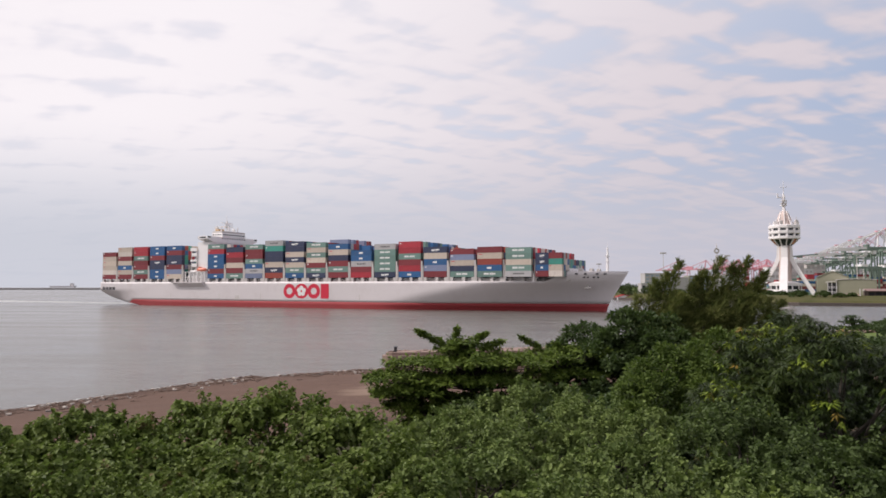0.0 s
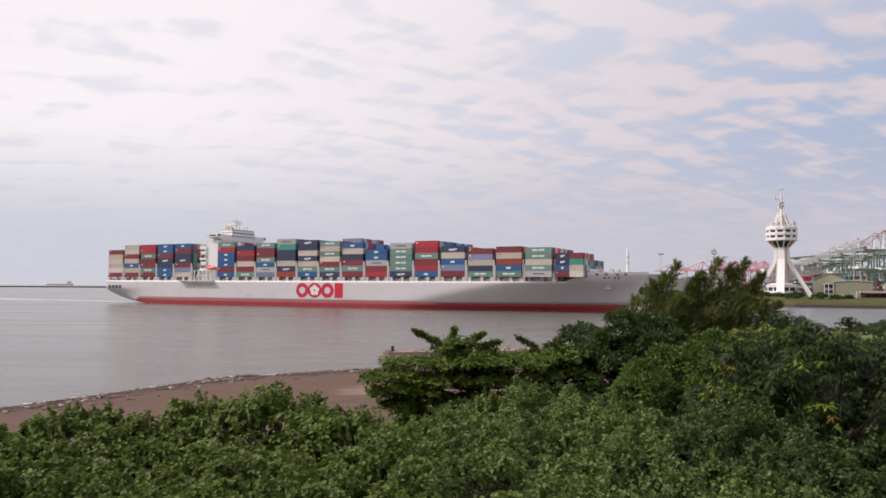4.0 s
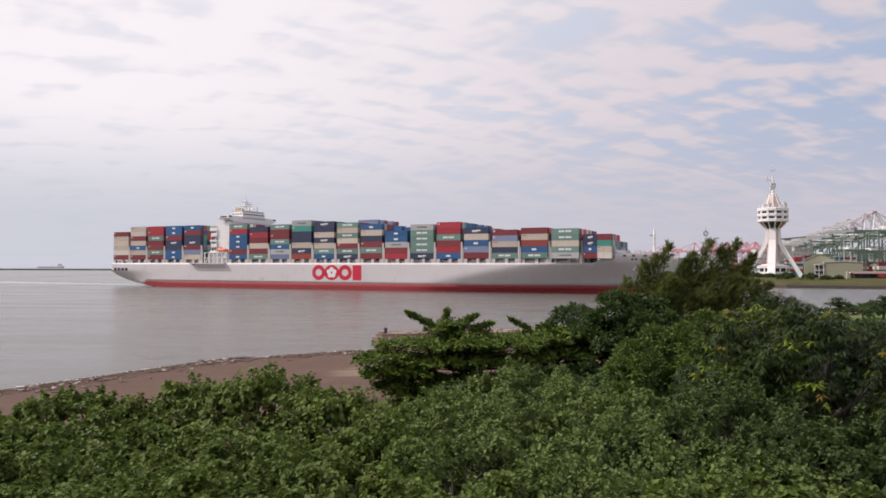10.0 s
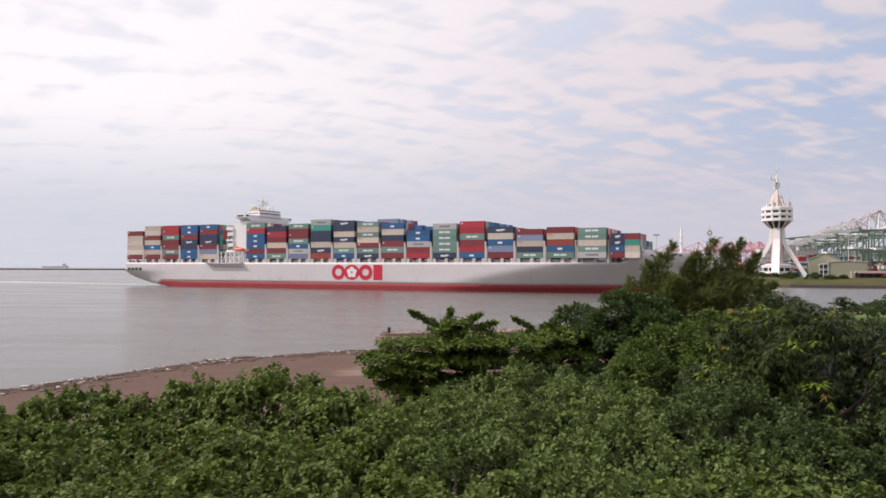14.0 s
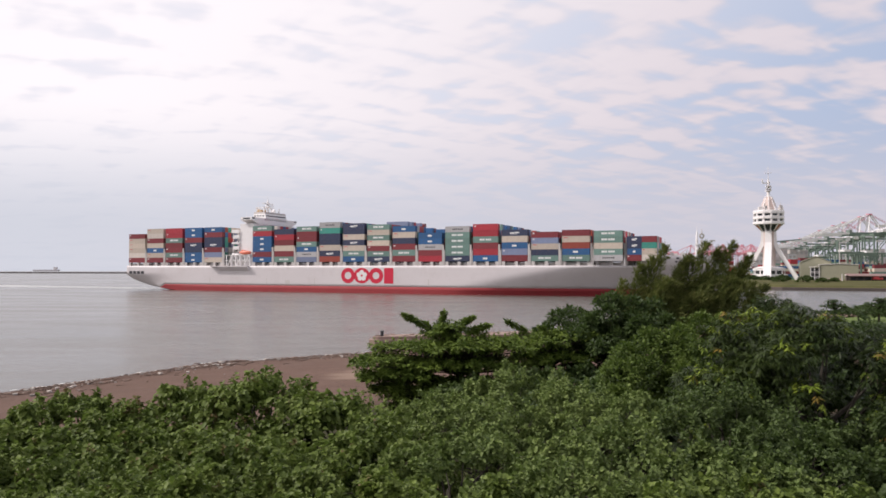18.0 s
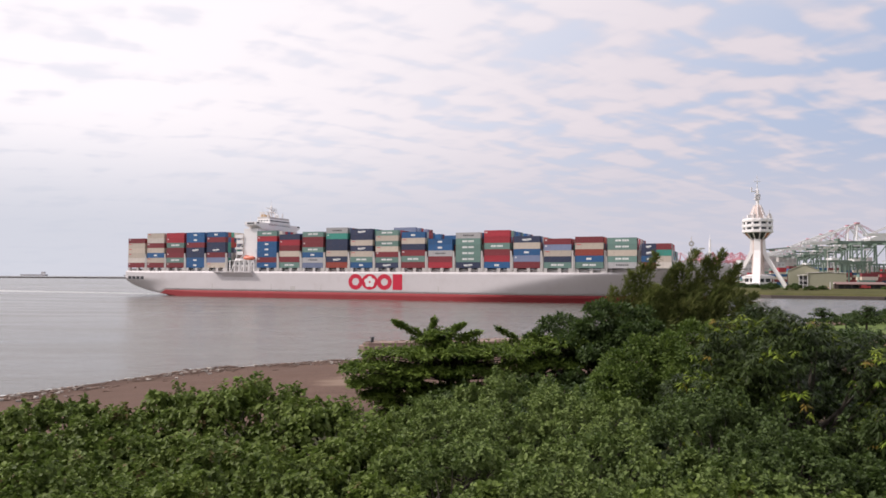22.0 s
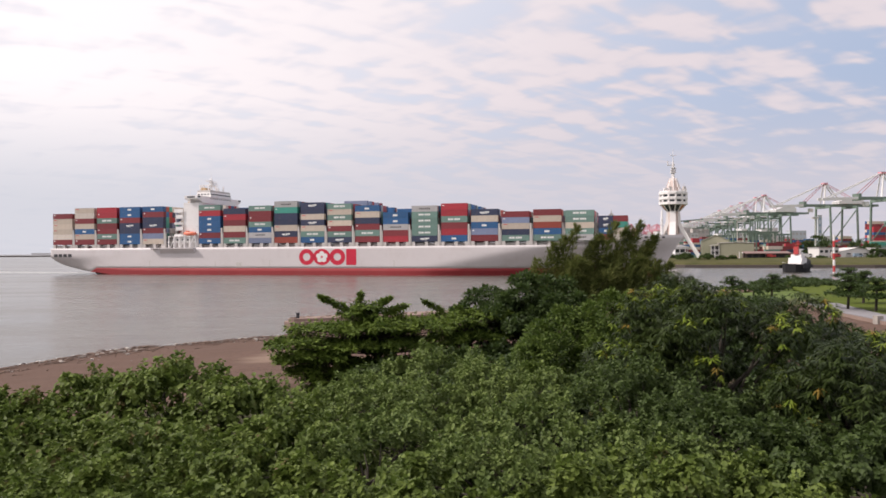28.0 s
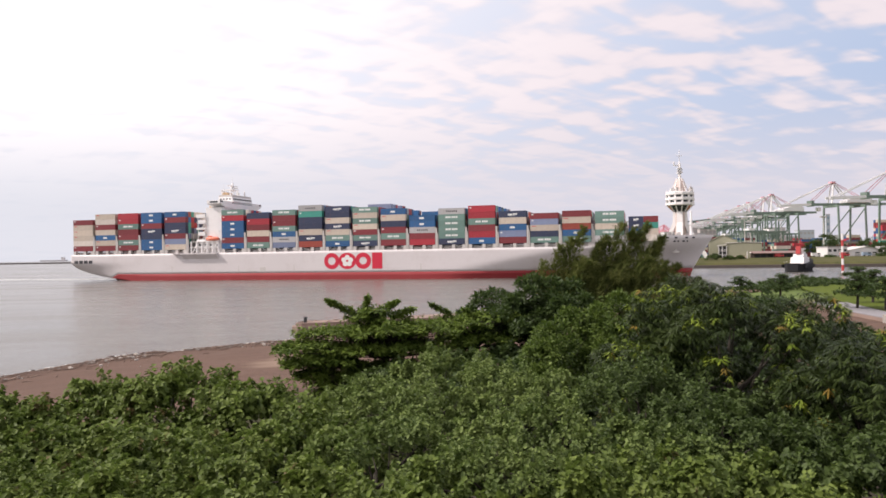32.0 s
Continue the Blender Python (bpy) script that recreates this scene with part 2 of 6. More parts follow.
def ground_mat():
    """Dark sand by the water, earth and litter darkened as if shaded under the bushes, grass behind."""
    m = bpy.data.materials.new("ground")
    m.use_nodes = True
    nt = m.node_tree
    p = nt.nodes["Principled BSDF"]
    tc = nt.nodes.new("ShaderNodeTexCoord")
    sep = nt.nodes.new("ShaderNodeSeparateXYZ")
    nt.links.new(tc.outputs["Object"], sep.inputs[0])
    a = node(nt, "ShaderNodeTexNoise", Scale=0.12, Detail=6.0, Roughness=0.65)
    b = node(nt, "ShaderNodeTexNoise", Scale=2.5, Detail=5.0, Roughness=0.7)
    st = nt.nodes.new("ShaderNodeMapping")
    st.inputs["Rotation"].default_value, st.inputs["Scale"].default_value = (0, 0, radians(-40)), (0.35, 1.6, 1)
    nt.links.new(tc.outputs["Object"], st.inputs[0])
    w = node(nt, "ShaderNodeTexNoise", Scale=0.3, Detail=6.0, Roughness=0.6)
    nt.links.new(st.outputs[0], w.inputs["Vector"])
    for n in (a, b):
        nt.links.new(tc.outputs["Object"], n.inputs["Vector"])
    sand = blend(nt, w.outputs["Fac"], (0.080, 0.049, 0.037), (0.152, 0.096, 0.074))
    sand = blend(nt, step(nt, b.outputs["Fac"], 0.55, 0.72), sand, (0.035, 0.026, 0.022))
    sand = blend(nt, calc(nt, "MULTIPLY", step(nt, a.outputs["Fac"], 0.55, 0.66), 0.28), sand, (0.15, 0.105, 0.085))
    grass = blend(nt, a.outputs["Fac"], (0.07, 0.11, 0.03), (0.14, 0.18, 0.05))
    far = nt.nodes.new("ShaderNodeVectorMath")
    far.operation = "LENGTH"
    nt.links.new(tc.outputs["Object"], far.inputs[0])
    # the shade under the bushes is put into the earth's colour
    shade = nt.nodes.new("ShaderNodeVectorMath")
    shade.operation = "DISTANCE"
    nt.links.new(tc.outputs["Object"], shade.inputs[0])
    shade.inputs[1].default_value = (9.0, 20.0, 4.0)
    shaded_mould = blend(nt, b.outputs["Fac"], (0.022, 0.020, 0.010), (0.05, 0.05, 0.02))
    c = blend(nt, step(nt, far.outputs["Value"], 120, 160), sand, grass)
    c = blend(nt, step(nt, shade.outputs["Value"], 29, 34), shaded_mould, c)
    # a trodden pale patch at the head of the beach
    spot = nt.nodes.new("ShaderNodeVectorMath")
    spot.operation = "DISTANCE"
    nt.links.new(tc.outputs["Object"], spot.inputs[0])
    spot.inputs[1].default_value = (-5.6, 64.5, 1.4)
    patch = calc(nt, "ADD", spot.outputs["Value"], calc(nt, "MULTIPLY", w.outputs["Fac"], 9.0))
    c = blend(nt, calc(nt, "MULTIPLY", step(nt, patch, 9.2, 6.4), 0.85), c, (0.23, 0.165, 0.125))
    wet = step(nt, sep.outputs[2], 0.15, 0.6)
    c = blend(nt, wet, blend(nt, 1.0, c, (0.6, 0.58, 0.58), "MULTIPLY"), c)
    nt.links.new(c, p.inputs["Base Color"])
    p.inputs["Roughness"].default_value, p.inputs["Specular IOR Level"].default_value = 0.9, 0.15
    bn = nt.nodes.new("ShaderNodeBump")
    bn.inputs["Strength"].default_value, bn.inputs["Distance"].default_value = 0.8, 0.12
    nt.links.new(b.outputs["Fac"], bn.inputs["Height"])
    nt.links.new(bn.outputs[0], p.inputs["Normal"])
    return m


M = {
    "water": water_mat(), "ground": ground_mat(),
    "hull": mat("ship grey paint", (0.60, 0.56, 0.56), 0.5, 0, 0.05, 0.06, 1.2, stain=(0.42, 0.36, 0.34), amount=0.25),
    "boot": mat("red antifouling paint", (0.27, 0.026, 0.03), 0.75, 0, 0.12, 0.1, 1.5, stain=(0.25, 0.05, 0.05), amount=0.4),
    "deck": mat("deck paint", (0.22, 0.13, 0.11), 0.7, 0, 0.15, 0.4, 4),
    "white": mat("white ship paint", (0.80, 0.78, 0.77), 0.45, 0, 0.05, 0.3, 4, stain=(0.5, 0.42, 0.36), amount=0.2),
    "steel": mat("pale grey steel", (0.52, 0.49, 0.47), 0.55, 0, 0.12, 0.8, 6, stain=(0.33, 0.22, 0.16), amount=0.35),
    "dark": mat("dark opening", (0.03, 0.03, 0.035), 0.6, 0, 0.1, 1, 6),
    "glass": mat("dark window glass", (0.03, 0.035, 0.04), 0.08, 0, 0.05, 1, 6),
    "logo": mat("red hull marking paint", (0.55, 0.015, 0.045), 0.5, 0, 0.06, 0.3, 3),
    "orange": mat("orange lifeboat", (0.7, 0.19, 0.11), 0.4, 0, 0.08, 1, 6),
    "buff": mat("buff paint", (0.58, 0.40, 0.24), 0.5, 0, 0.1, 1, 6),
    "mark": mat("white lettering paint", (0.72, 0.72, 0.70), 0.5, 0, 0.06, 1, 6),
    "wake": mat("churned pale water", (0.36, 0.36, 0.345), 0.3, 0, 0.25, 0.05, 0.6, 0.08),
    "foam": mat("foam", (0.62, 0.62, 0.6), 0.8, 0, 0.2, 0.2, 2),
}
PAINT = {"R": (0.21, 0.032, 0.04), "r": (0.40, 0.032, 0.048), "O": (0.31, 0.06, 0.04), "B": (0.022, 0.105, 0.255), "N": (0.034, 0.046, 0.095), "G": (0.15, 0.255, 0.22),
         "T": (0.05, 0.30, 0.24), "W": (0.56, 0.48, 0.40), "P": (0.62, 0.56, 0.5), "Y": (0.42, 0.41, 0.41), "L": (0.20, 0.24, 0.36)}
BOX_WORDS = {"R": "dark red", "r": "bright red", "O": "orange-red", "B": "blue", "N": "navy", "G": "grey-green", "T": "teal", "W": "beige", "P": "pale cream", "Y": "light grey", "L": "slate blue"}
for key, col in PAINT.items():
    M["box " + key] = mat(BOX_WORDS[key] + " container paint", col, 0.5, 0, 0.12, 0.5, 3, stain=(0.2, 0.1, 0.07), amount=0.22, rand=0.25)

# ---- building ----


class Geo:
    """Collects boxes, tubes and lofts into one mesh."""

    def __init__(self):
        self.v, self.f = [], []

    def add(self, verts, faces):
        o = len(self.v)
        self.v += [tuple(p) for p in verts]
        self.f += [tuple(i + o for i in f) for f in faces]
        return self

    def box(self, x0, x1, y0, y1, z0, z1, m=None):
        v = [Vector((x, y, z)) for z in (z0, z1) for x, y in ((x0, y0), (x1, y0), (x1, y1), (x0, y1))]
        if m is not None:
            v = [m @ p for p in v]
        return self.add(v, [(0, 3, 2, 1), (4, 5, 6, 7), (0, 1, 5, 4), (1, 2, 6, 5), (2, 3, 7, 6), (3, 0, 4, 7)])

    def tube(self, a, b, ra, rb=None, n=8):
        a, b = Vector(a), Vector(b)
        rb = ra if rb is None else rb
        q = (b - a).to_track_quat("Z", "Y")
        v = []
        for c, r in ((a, ra), (b, rb)):
            v += [c + q @ Vector((r * math.cos(2 * math.pi * i / n), r * math.sin(2 * math.pi * i / n), 0)) for i in range(n)]
        return self.add(v, [(i, (i + 1) % n, n + (i + 1) % n, n + i) for i in range(n)] + [tuple(range(n - 1, -1, -1)), tuple(range(n, 2 * n))])

    def beam(self, a, b, w, h):
        """A square bar from a to b."""
        a, b = Vector(a), Vector(b)
        q = (b - a).to_track_quat("Z", "Y")
        L = (b - a).length
        m = Matrix.Translation(a) @ q.to_matrix().to_4x4()
        return self.box(-w / 2, w / 2, -h / 2, h / 2, 0, L, m)

    def rings(self, rings, close=True, caps=True):
        n = len(rings[0])
        v = [p for r in rings for p in r]
        f = []
        for k in range(len(rings) - 1):
            for i in range(n if close else n - 1):
                j = (i + 1) % n
                f.append((k * n + i, k * n + j, (k + 1) * n + j, (k + 1) * n + i))
        if caps:
            f += [tuple(range(n - 1, -1, -1)), tuple(range((len(rings) - 1) * n, len(rings) * n))]
        return self.add(v, f)

    def lathe(self, profile, n=16, c=(0, 0), turn=0.0):
        return self.rings([[(c[0] + r * math.cos(turn + 2 * math.pi * i / n), c[1] + r * math.sin(turn + 2 * math.pi * i / n), z) for i in range(n)] for r, z in profile])

    def prism(self, outline, axis, lo, hi):
        """An outline of (a, b) pairs pushed along axis x, y or z."""
        def at(a, b, h):
            return {"x": (h, a, b), "y": (a, h, b), "z": (a, b, h)}[axis]
        return self.rings([[at(a, b, h) for a, b in outline] for h in (lo, hi)])

    def mesh(self, name):
        me = bpy.data.meshes.new(name)
        me.from_pydata(self.v, [], self.f)
        bm = bmesh.new()
        bm.from_mesh(me)
        bmesh.ops.recalc_face_normals(bm, faces=bm.faces)
        bm.to_mesh(me)
        bm.free()
        return me


def part(name, geo, material, parent=None, label="", smooth=False):
    """Links a Geo (or a mesh) as one object under a thing or part."""
    me = geo if isinstance(geo, bpy.types.Mesh) else geo.mesh(name)
    if material is not None and not me.materials:
        me.materials.append(M[material] if isinstance(material, str) else material)
    if smooth:
        me.polygons.foreach_set("use_smooth", [True] * len(me.polygons))
    ob = new(name, me)
    if parent is not None:
        ob.parent = parent
    return tagged(ob, label)


def root(name, m, label, category, group="", kind=""):
    ob = new(name)
    ob.empty_display_size = 0.5
    ob.matrix_basis = m
    return tagged(ob, label, category, group, kind)


def fast_mesh(name, verts, quads, material):
    """A mesh from arrays of corners and four-cornered faces."""
    me = bpy.data.meshes.new(name)
    n, k = len(verts), len(quads)
    me.vertices.add(n)
    me.vertices.foreach_set("co", np.asarray(verts, np.float32).ravel())
    me.loops.add(4 * k)
    me.loops.foreach_set("vertex_index", np.asarray(quads, np.int32).ravel())
    me.polygons.add(k)
    me.polygons.foreach_set("loop_start", np.arange(0, 4 * k, 4, dtype=np.int32))
    me.polygons.foreach_set("loop_total", np.full(k, 4, np.int32))
    me.update(calc_edges=True)
    me.materials.append(material)
    return me


# ---- ground, water, quays ----
SHORE = [(-4900, -900), (-400, -160), (-110, 18), (-41, 68), (-27.7, 90.5), (-16, 97), (-10.5, 101), (-6, 106), (10, 112), (24, 119), (60, 140), (105, 185), (150, 215), (260, 262),
         (420, 305), (900, 330), (4900, 330), (4900, -4900), (-4900, -4900)]
BANK = [(141, 600), (174, 500), (206, 418), (300, 376), (450, 356), (900, 372), (4900, 360), (4900, 4900), (900, 4900), (330, 1800), (190, 900), (150, 660)]


def signed(poly, x, y):
    """Distance to an outline, positive inside it."""
    best, inside = np.full(x.shape, 1e9), np.zeros(x.shape, bool)
    for (ax, ay), (bx, by) in zip(poly, poly[1:] + poly[:1]):
        dx, dy = bx - ax, by - ay
        k = np.clip(((x - ax) * dx + (y - ay) * dy) / (dx * dx + dy * dy), 0, 1)
        best = np.minimum(best, np.hypot(x - ax - k * dx, y - ay - k * dy))
        if ay != by:
            inside ^= ((ay > y) != (by > y)) & (x < ax + (y - ay) / (by - ay) * dx)
    return np.where(inside, best, -best)


def height(x, y):
    """The height of the ground at arrays x, y."""
    x, y = np.asarray(x, float), np.asarray(y, float)
    d = signed(SHORE, x, y)
    near = np.where(d < 0, np.maximum(d * 0.09, -4), np.minimum(0.075 * d, 1.3) + 1.2 * np.clip((d - 16) / 14, 0, 1))
    near = near + np.where(d > 0, 7.4 * np.exp(-((x / 17) ** 2 + (y / 14) ** 2)), 0)
    near = near + 0.05 * np.sin(x * 0.9 + y * 0.4) * np.sin(y * 0.7 - x * 0.3) * np.clip(d / 6, 0, 1)
    ridge = np.sin(x * 1.3 + 0.5 * y) * np.sin(1.1 * y - 0.6 * x + 1.0) + 0.6 * np.sin(2.3 * x + 1.9 * y)
    near = near + 0.10 * (ridge + 0.9) * np.exp(-((d - 3.2) / 2.0) ** 2)
    e = signed(BANK, x, y)
    far = np.where(e < 0, np.maximum(e * 0.4 - 1.0, -4), np.minimum(-1.0 + 0.3 * np.maximum(e - 6, 0), 2.9))
    return np.maximum(near, far)


def ground_at(x, y):
    return float(height(np.array([x]), np.array([y]))[0])


def make_ground():
    na = 420
    r = np.concatenate([[0.0], np.geomspace(2.5, 42, 50, endpoint=False), np.linspace(42, 130, 130, endpoint=False), np.geomspace(130, 4900, 80)])
    nr = len(r) - 1
    a = np.linspace(0, 2 * np.pi, na, endpoint=False)
    R, A = np.meshgrid(r, a, indexing="ij")
    x, y = R * np.sin(A), R * np.cos(A)
    z = height(x, y)
    v = np.stack([x, y, z], -1).reshape(-1, 3)
    i, j = np.meshgrid(np.arange(nr), np.arange(na), indexing="ij")
    k = (j + 1) % na
    q = np.stack([i * na + j, i * na + k, (i + 1) * na + k, (i + 1) * na + j], -1).reshape(-1, 4)
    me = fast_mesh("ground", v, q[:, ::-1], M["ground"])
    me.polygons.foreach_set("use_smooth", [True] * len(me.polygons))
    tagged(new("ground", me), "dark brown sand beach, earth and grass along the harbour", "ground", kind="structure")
    n = 64
    ring = [(4900 * math.cos(2 * math.pi * t / n), 4900 * math.sin(2 * math.pi * t / n), 0.0) for t in range(n)]
    tagged(part("water", Geo().add([(0, 0, 0)] + ring, [(0, t + 1, (t + 1) % n + 1) for t in range(n)]), "water"),
           "grey-green harbour water with faint ripples", "water", kind="structure")


make_ground()
M["concrete"] = mat("weathered concrete", (0.33, 0.30, 0.27), 0.85, 0, 0.2, 0.5, 6, 0.02, stain=(0.14, 0.11, 0.10), amount=0.5)
M["warm concrete"] = mat("sandy concrete", (0.235, 0.165, 0.135), 0.9, 0, 0.18, 0.4, 5, 0.03, stain=(0.2, 0.14, 0.12), amount=0.5)
M["quay"] = mat("dark quay wall", (0.075, 0.062, 0.055), 0.9, 0, 0.25, 0.3, 3, 0.02, stain=(0.06, 0.05, 0.05), amount=0.6)
M["rock"] = mat("shore rock", (0.085, 0.062, 0.055), 0.9, 0, 0.3, 1.2, 9, 0.03, rand=0.6, island=0.7)
M["drift"] = mat("weathered driftwood", (0.17, 0.115, 0.088), 0.9, 0, 0.25, 2, 12, 0.01, island=0.9)
M["litter"] = mat("pale drift litter", (0.42, 0.38, 0.34), 0.8, 0, 0.2, 2, 9, rand=0.6, island=0.9)
M["asphalt"] = mat("grey path", (0.22, 0.21, 0.22), 0.85, 0, 0.12, 0.5, 12, 0.01)
M["bark"] = mat("grey brown bark", (0.038, 0.031, 0.022), 0.9, 0, 0.25, 2, 20, 0.02)
M["lawn"] = mat("mown grass", (0.080, 0.105, 0.018), 0.95, 0, 0.3, 0.3, 8, 0.03, spec=0.08)


def strip(line, width, z0, z1, side=1):
    """A wall along a line of (x, y): its front on the line, its body behind it."""
    g = Geo()
    pts = [Vector((x, y, 0)) for x, y in line]
    rings = []
    for i, p in enumerate(pts):
        d = (pts[min(i + 1, len(pts) - 1)] - pts[max(i - 1, 0)]).normalized()
        n = Vector((-d.y, d.x, 0)) * side
        a, b = p, p + n * width
        rings.append([(a.x, a.y, z0), (b.x, b.y, z0), (b.x, b.y, z1), (a.x, a.y, z1)])
    return g.rings(rings)


def make_quays():
    line = BANK[:6]
    w = root("quay_wall", Matrix(), "dark stained concrete quay wall with a stone coping", "quay wall", kind="structure")
    part("wall", strip(line, 15.0, -4.0, 1.5), "quay", w)
    part("coping", strip(line, 1.2, 1.504, 1.8), "rock", w, "brown stone coping")
    b = root("breakwater", Matrix(), "long low dark stone breakwater far out at sea", "breakwater", kind="structure")
    part("mound", strip([(-3000, 2150), (-1400, 2060), (-400, 1990), (60, 1960)], 12, -4, 3.4), "quay", b)
    # the mole at the end of the beach
    g = Geo()
    g.prism([(-9.6, 0), (-8.8, -0.9), (3, -1.6), (30, -3.0), (30, 5), (-6, 3.5), (-9.2, 1.8)], "z", -1.5, 0.95)
    g.prism([(-9.0, 0.3), (-8.2, -0.4), (3, -1.1), (30, -2.5), (30, 4.6), (-6, 3.1), (-8.6, 1.5)], "z", 0.954, 1.4)
    m = root("mole", pose(0, 113.5, 0, 0, 0, 14), "low sandy concrete mole running out from the beach", "mole", kind="structure")
    part("body", g, "warm concrete", m)
    g = Geo()
    rng = random.Random(2)
    for i in range(26):
        x, w = -8.0 + i * 1.4, rng.uniform(0.25, 0.6)
        g.box(-w, w, -w * 0.7, w * 0.7, 0, rng.uniform(0.1, 0.22), pose(x, 0.3 - x * 0.06 + rng.uniform(0, 3.2), 1.35, rng.uniform(-6, 6), rng.uniform(-6, 6), rng.uniform(0, 90)))
    part("rubble", g, "warm concrete", m, "broken concrete blocks")
    g = Geo().tube((-7.4, 0.8, 1.4), (-7.4, 0.8, 2.1), 0.22, 0.25, 10)
    g.tube((-7.4, 0.8, 2.1), (-7.4, 0.8, 2.25), 0.36, 0.3, 10)
    part("bollard", g, "dark", m, "dark iron bollard")


make_quays()


def stone(seed, n=7):
    """One rough stone of unit size."""
    rng = random.Random(seed)
    g = Geo()
    g.rings([[(rng.uniform(0.75, 1.1) * r * math.cos(2 * math.pi * i / n), rng.uniform(0.75, 1.1) * r * math.sin(2 * math.pi * i / n), z + rng.uniform(-0.06, 0.06))
              for i in range(n)] for r, z in ((0.62, -0.3), (1.0, 0.0), (0.8, 0.38), (0.35, 0.55))])
    return g.mesh("stone")


def make_shore():
    """Stones and drift litter along the edge of the beach."""
    rng = random.Random(4)
    shapes = [stone(i) for i in range(6)]
    for me in shapes:
        me.materials.append(M["rock"])
    edge = [Vector((x, y, 0)) for x, y in [(-74, 44), (-41, 68), (-27.7, 90.5), (-16, 97), (-10.5, 101), (-6, 106)]]
    runs = [(a, b, (b - a).length) for a, b in zip(edge, edge[1:])]
    total = sum(r[2] for r in runs)

    def along(s, d):
        for a, b, n in runs:
            if s <= n:
                u = (b - a) / n
                p = a + u * s + Vector((u.y, -u.x, 0)) * d
                return p.x, p.y
            s -= n
        return edge[-1].x, edge[-1].y
    beach = root("beach_stones", Matrix(), "dark wet stones strewn along the waterline", "stones", kind="stuff")
    for i in range(240):
        s = rng.uniform(0, total)
        while math.sin(s * 0.33) + math.sin(s * 0.91 + 1.0) < rng.uniform(-1.6, 1.4):
            s = rng.uniform(0, total)
        x, y = along(s, rng.gauss(1.6, 1.2))
        size = rng.choice((0.06, 0.08, 0.1, 0.13, 0.18, 0.3))
        if 64 < s < 69:
            size *= 1.5
        ob = part("stone", rng.choice(shapes), None, beach)
        ob.matrix_basis = Matrix.LocRotScale((x, y, ground_at(x, y) + 0.1 * size), Euler((rng.uniform(-0.3, 0.3), rng.uniform(-0.3, 0.3), rng.uniform(0, 6.3))),
                                             (size * rng.uniform(0.8, 1.8), size, size * rng.uniform(0.6, 1)))
    g, w = Geo(), Geo()
    for i in range(3000):
        s = rng.uniform(0, total)
        while math.sin(s * 0.33) + math.sin(s * 0.91 + 1.0) < rng.uniform(-1.8, 1.6):
            s = rng.uniform(0, total)
        x, y = along(s, rng.choice((abs(rng.gauss(0, 1)) * 4 + 0.6, rng.gauss(4.6 + math.sin(s * 0.4), 0.5), rng.gauss(2.2 + 0.7 * math.sin(s * 0.27 + 2), 0.4))))
        z = ground_at(x, y)
        a = rng.uniform(0, 6.3)
        if rng.random() < 0.8:
            L = rng.choice((0.15, 0.25, 0.4, 0.6, 1.0)) * rng.uniform(0.7, 1.3)
            a = rng.gauss(0.6, 0.6)
            g.tube((x, y, z + 0.05), (x + L * math.cos(a), y + L * math.sin(a), z + rng.uniform(0.04, 0.2)), 0.05, 0.03, 5)
        else:
            s = rng.choice((0.05, 0.07, 0.09, 0.12, 0.2))
            w.box(-s, s, -s * 0.7, s * 0.7, 0, s * 0.8, pose(x, y, z, 0, 0, math.degrees(a)))
    tagged(part("driftwood", g, "drift"), "brown driftwood strewn over the beach", "driftwood", kind="stuff")
    tagged(part("beach_litter", w, "litter"), "pale bits of flotsam strewn over the beach", "litter", kind="stuff")
    g = Geo()
    for i in range(150):
        s = total * i / 150
        x, y = along(s, 0.1 + 0.5 * math.sin(i * 1.7) + rng.uniform(-0.3, 0.3))
        x2, y2 = along(s + total / 150 * 1.3, 0.1 + 0.5 * math.sin((i + 1) * 1.7))
        g.add([(x, y, 0.03), (x2, y2, 0.03), (x2 + 0.1, y2 + rng.uniform(0.1, 0.7) * (1 - 0.7 * i / 150), 0.03), (x, y + rng.uniform(0.1, 0.8) * (1 - 0.7 * i / 150), 0.03)], [(0, 1, 2, 3)])
    tagged(part("surf", g, "foam"), "thin white edge of surf on the beach", "surf", kind="stuff")


make_shore()

# ---- plants ----
M["leaf broad"] = leaf_mat("broad shrub leaf", (0.048, 0.076, 0.014), (0.172, 0.224, 0.049), odd=(0.115, 0.085, 0.034))
M["leaf small"] = leaf_mat("small shrub leaf", (0.066, 0.100, 0.028), (0.182, 0.236, 0.066))
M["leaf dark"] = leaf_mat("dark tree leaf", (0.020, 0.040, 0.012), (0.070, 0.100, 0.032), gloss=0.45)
M["leaf layer"] = leaf_mat("almond tree leaf", (0.036, 0.066, 0.011), (0.165, 0.225, 0.038))
M["leaf mango"] = leaf_mat("mango leaf", (0.009, 0.018, 0.005), (0.050, 0.072, 0.018), gloss=0.42, thin=0.12)
M["leaf bright"] = leaf_mat("yellow-green leaf", (0.028, 0.053, 0.010), (0.108, 0.152, 0.027))
M["leaf mid"] = leaf_mat("darker green shrub leaf", (0.029, 0.048, 0.013), (0.084, 0.120, 0.035))
M["leaf young"] = leaf_mat("young mango leaf", (0.10, 0.16, 0.02), (0.25, 0.30, 0.035))
M["leaf old"] = leaf_mat("yellowed mango leaf", (0.13, 0.10, 0.02), (0.27, 0.17, 0.035))
M["needle"] = leaf_mat("casuarina needle", (0.046, 0.062, 0.018), (0.178, 0.182, 0.052), gloss=0.7, thin=0.4)


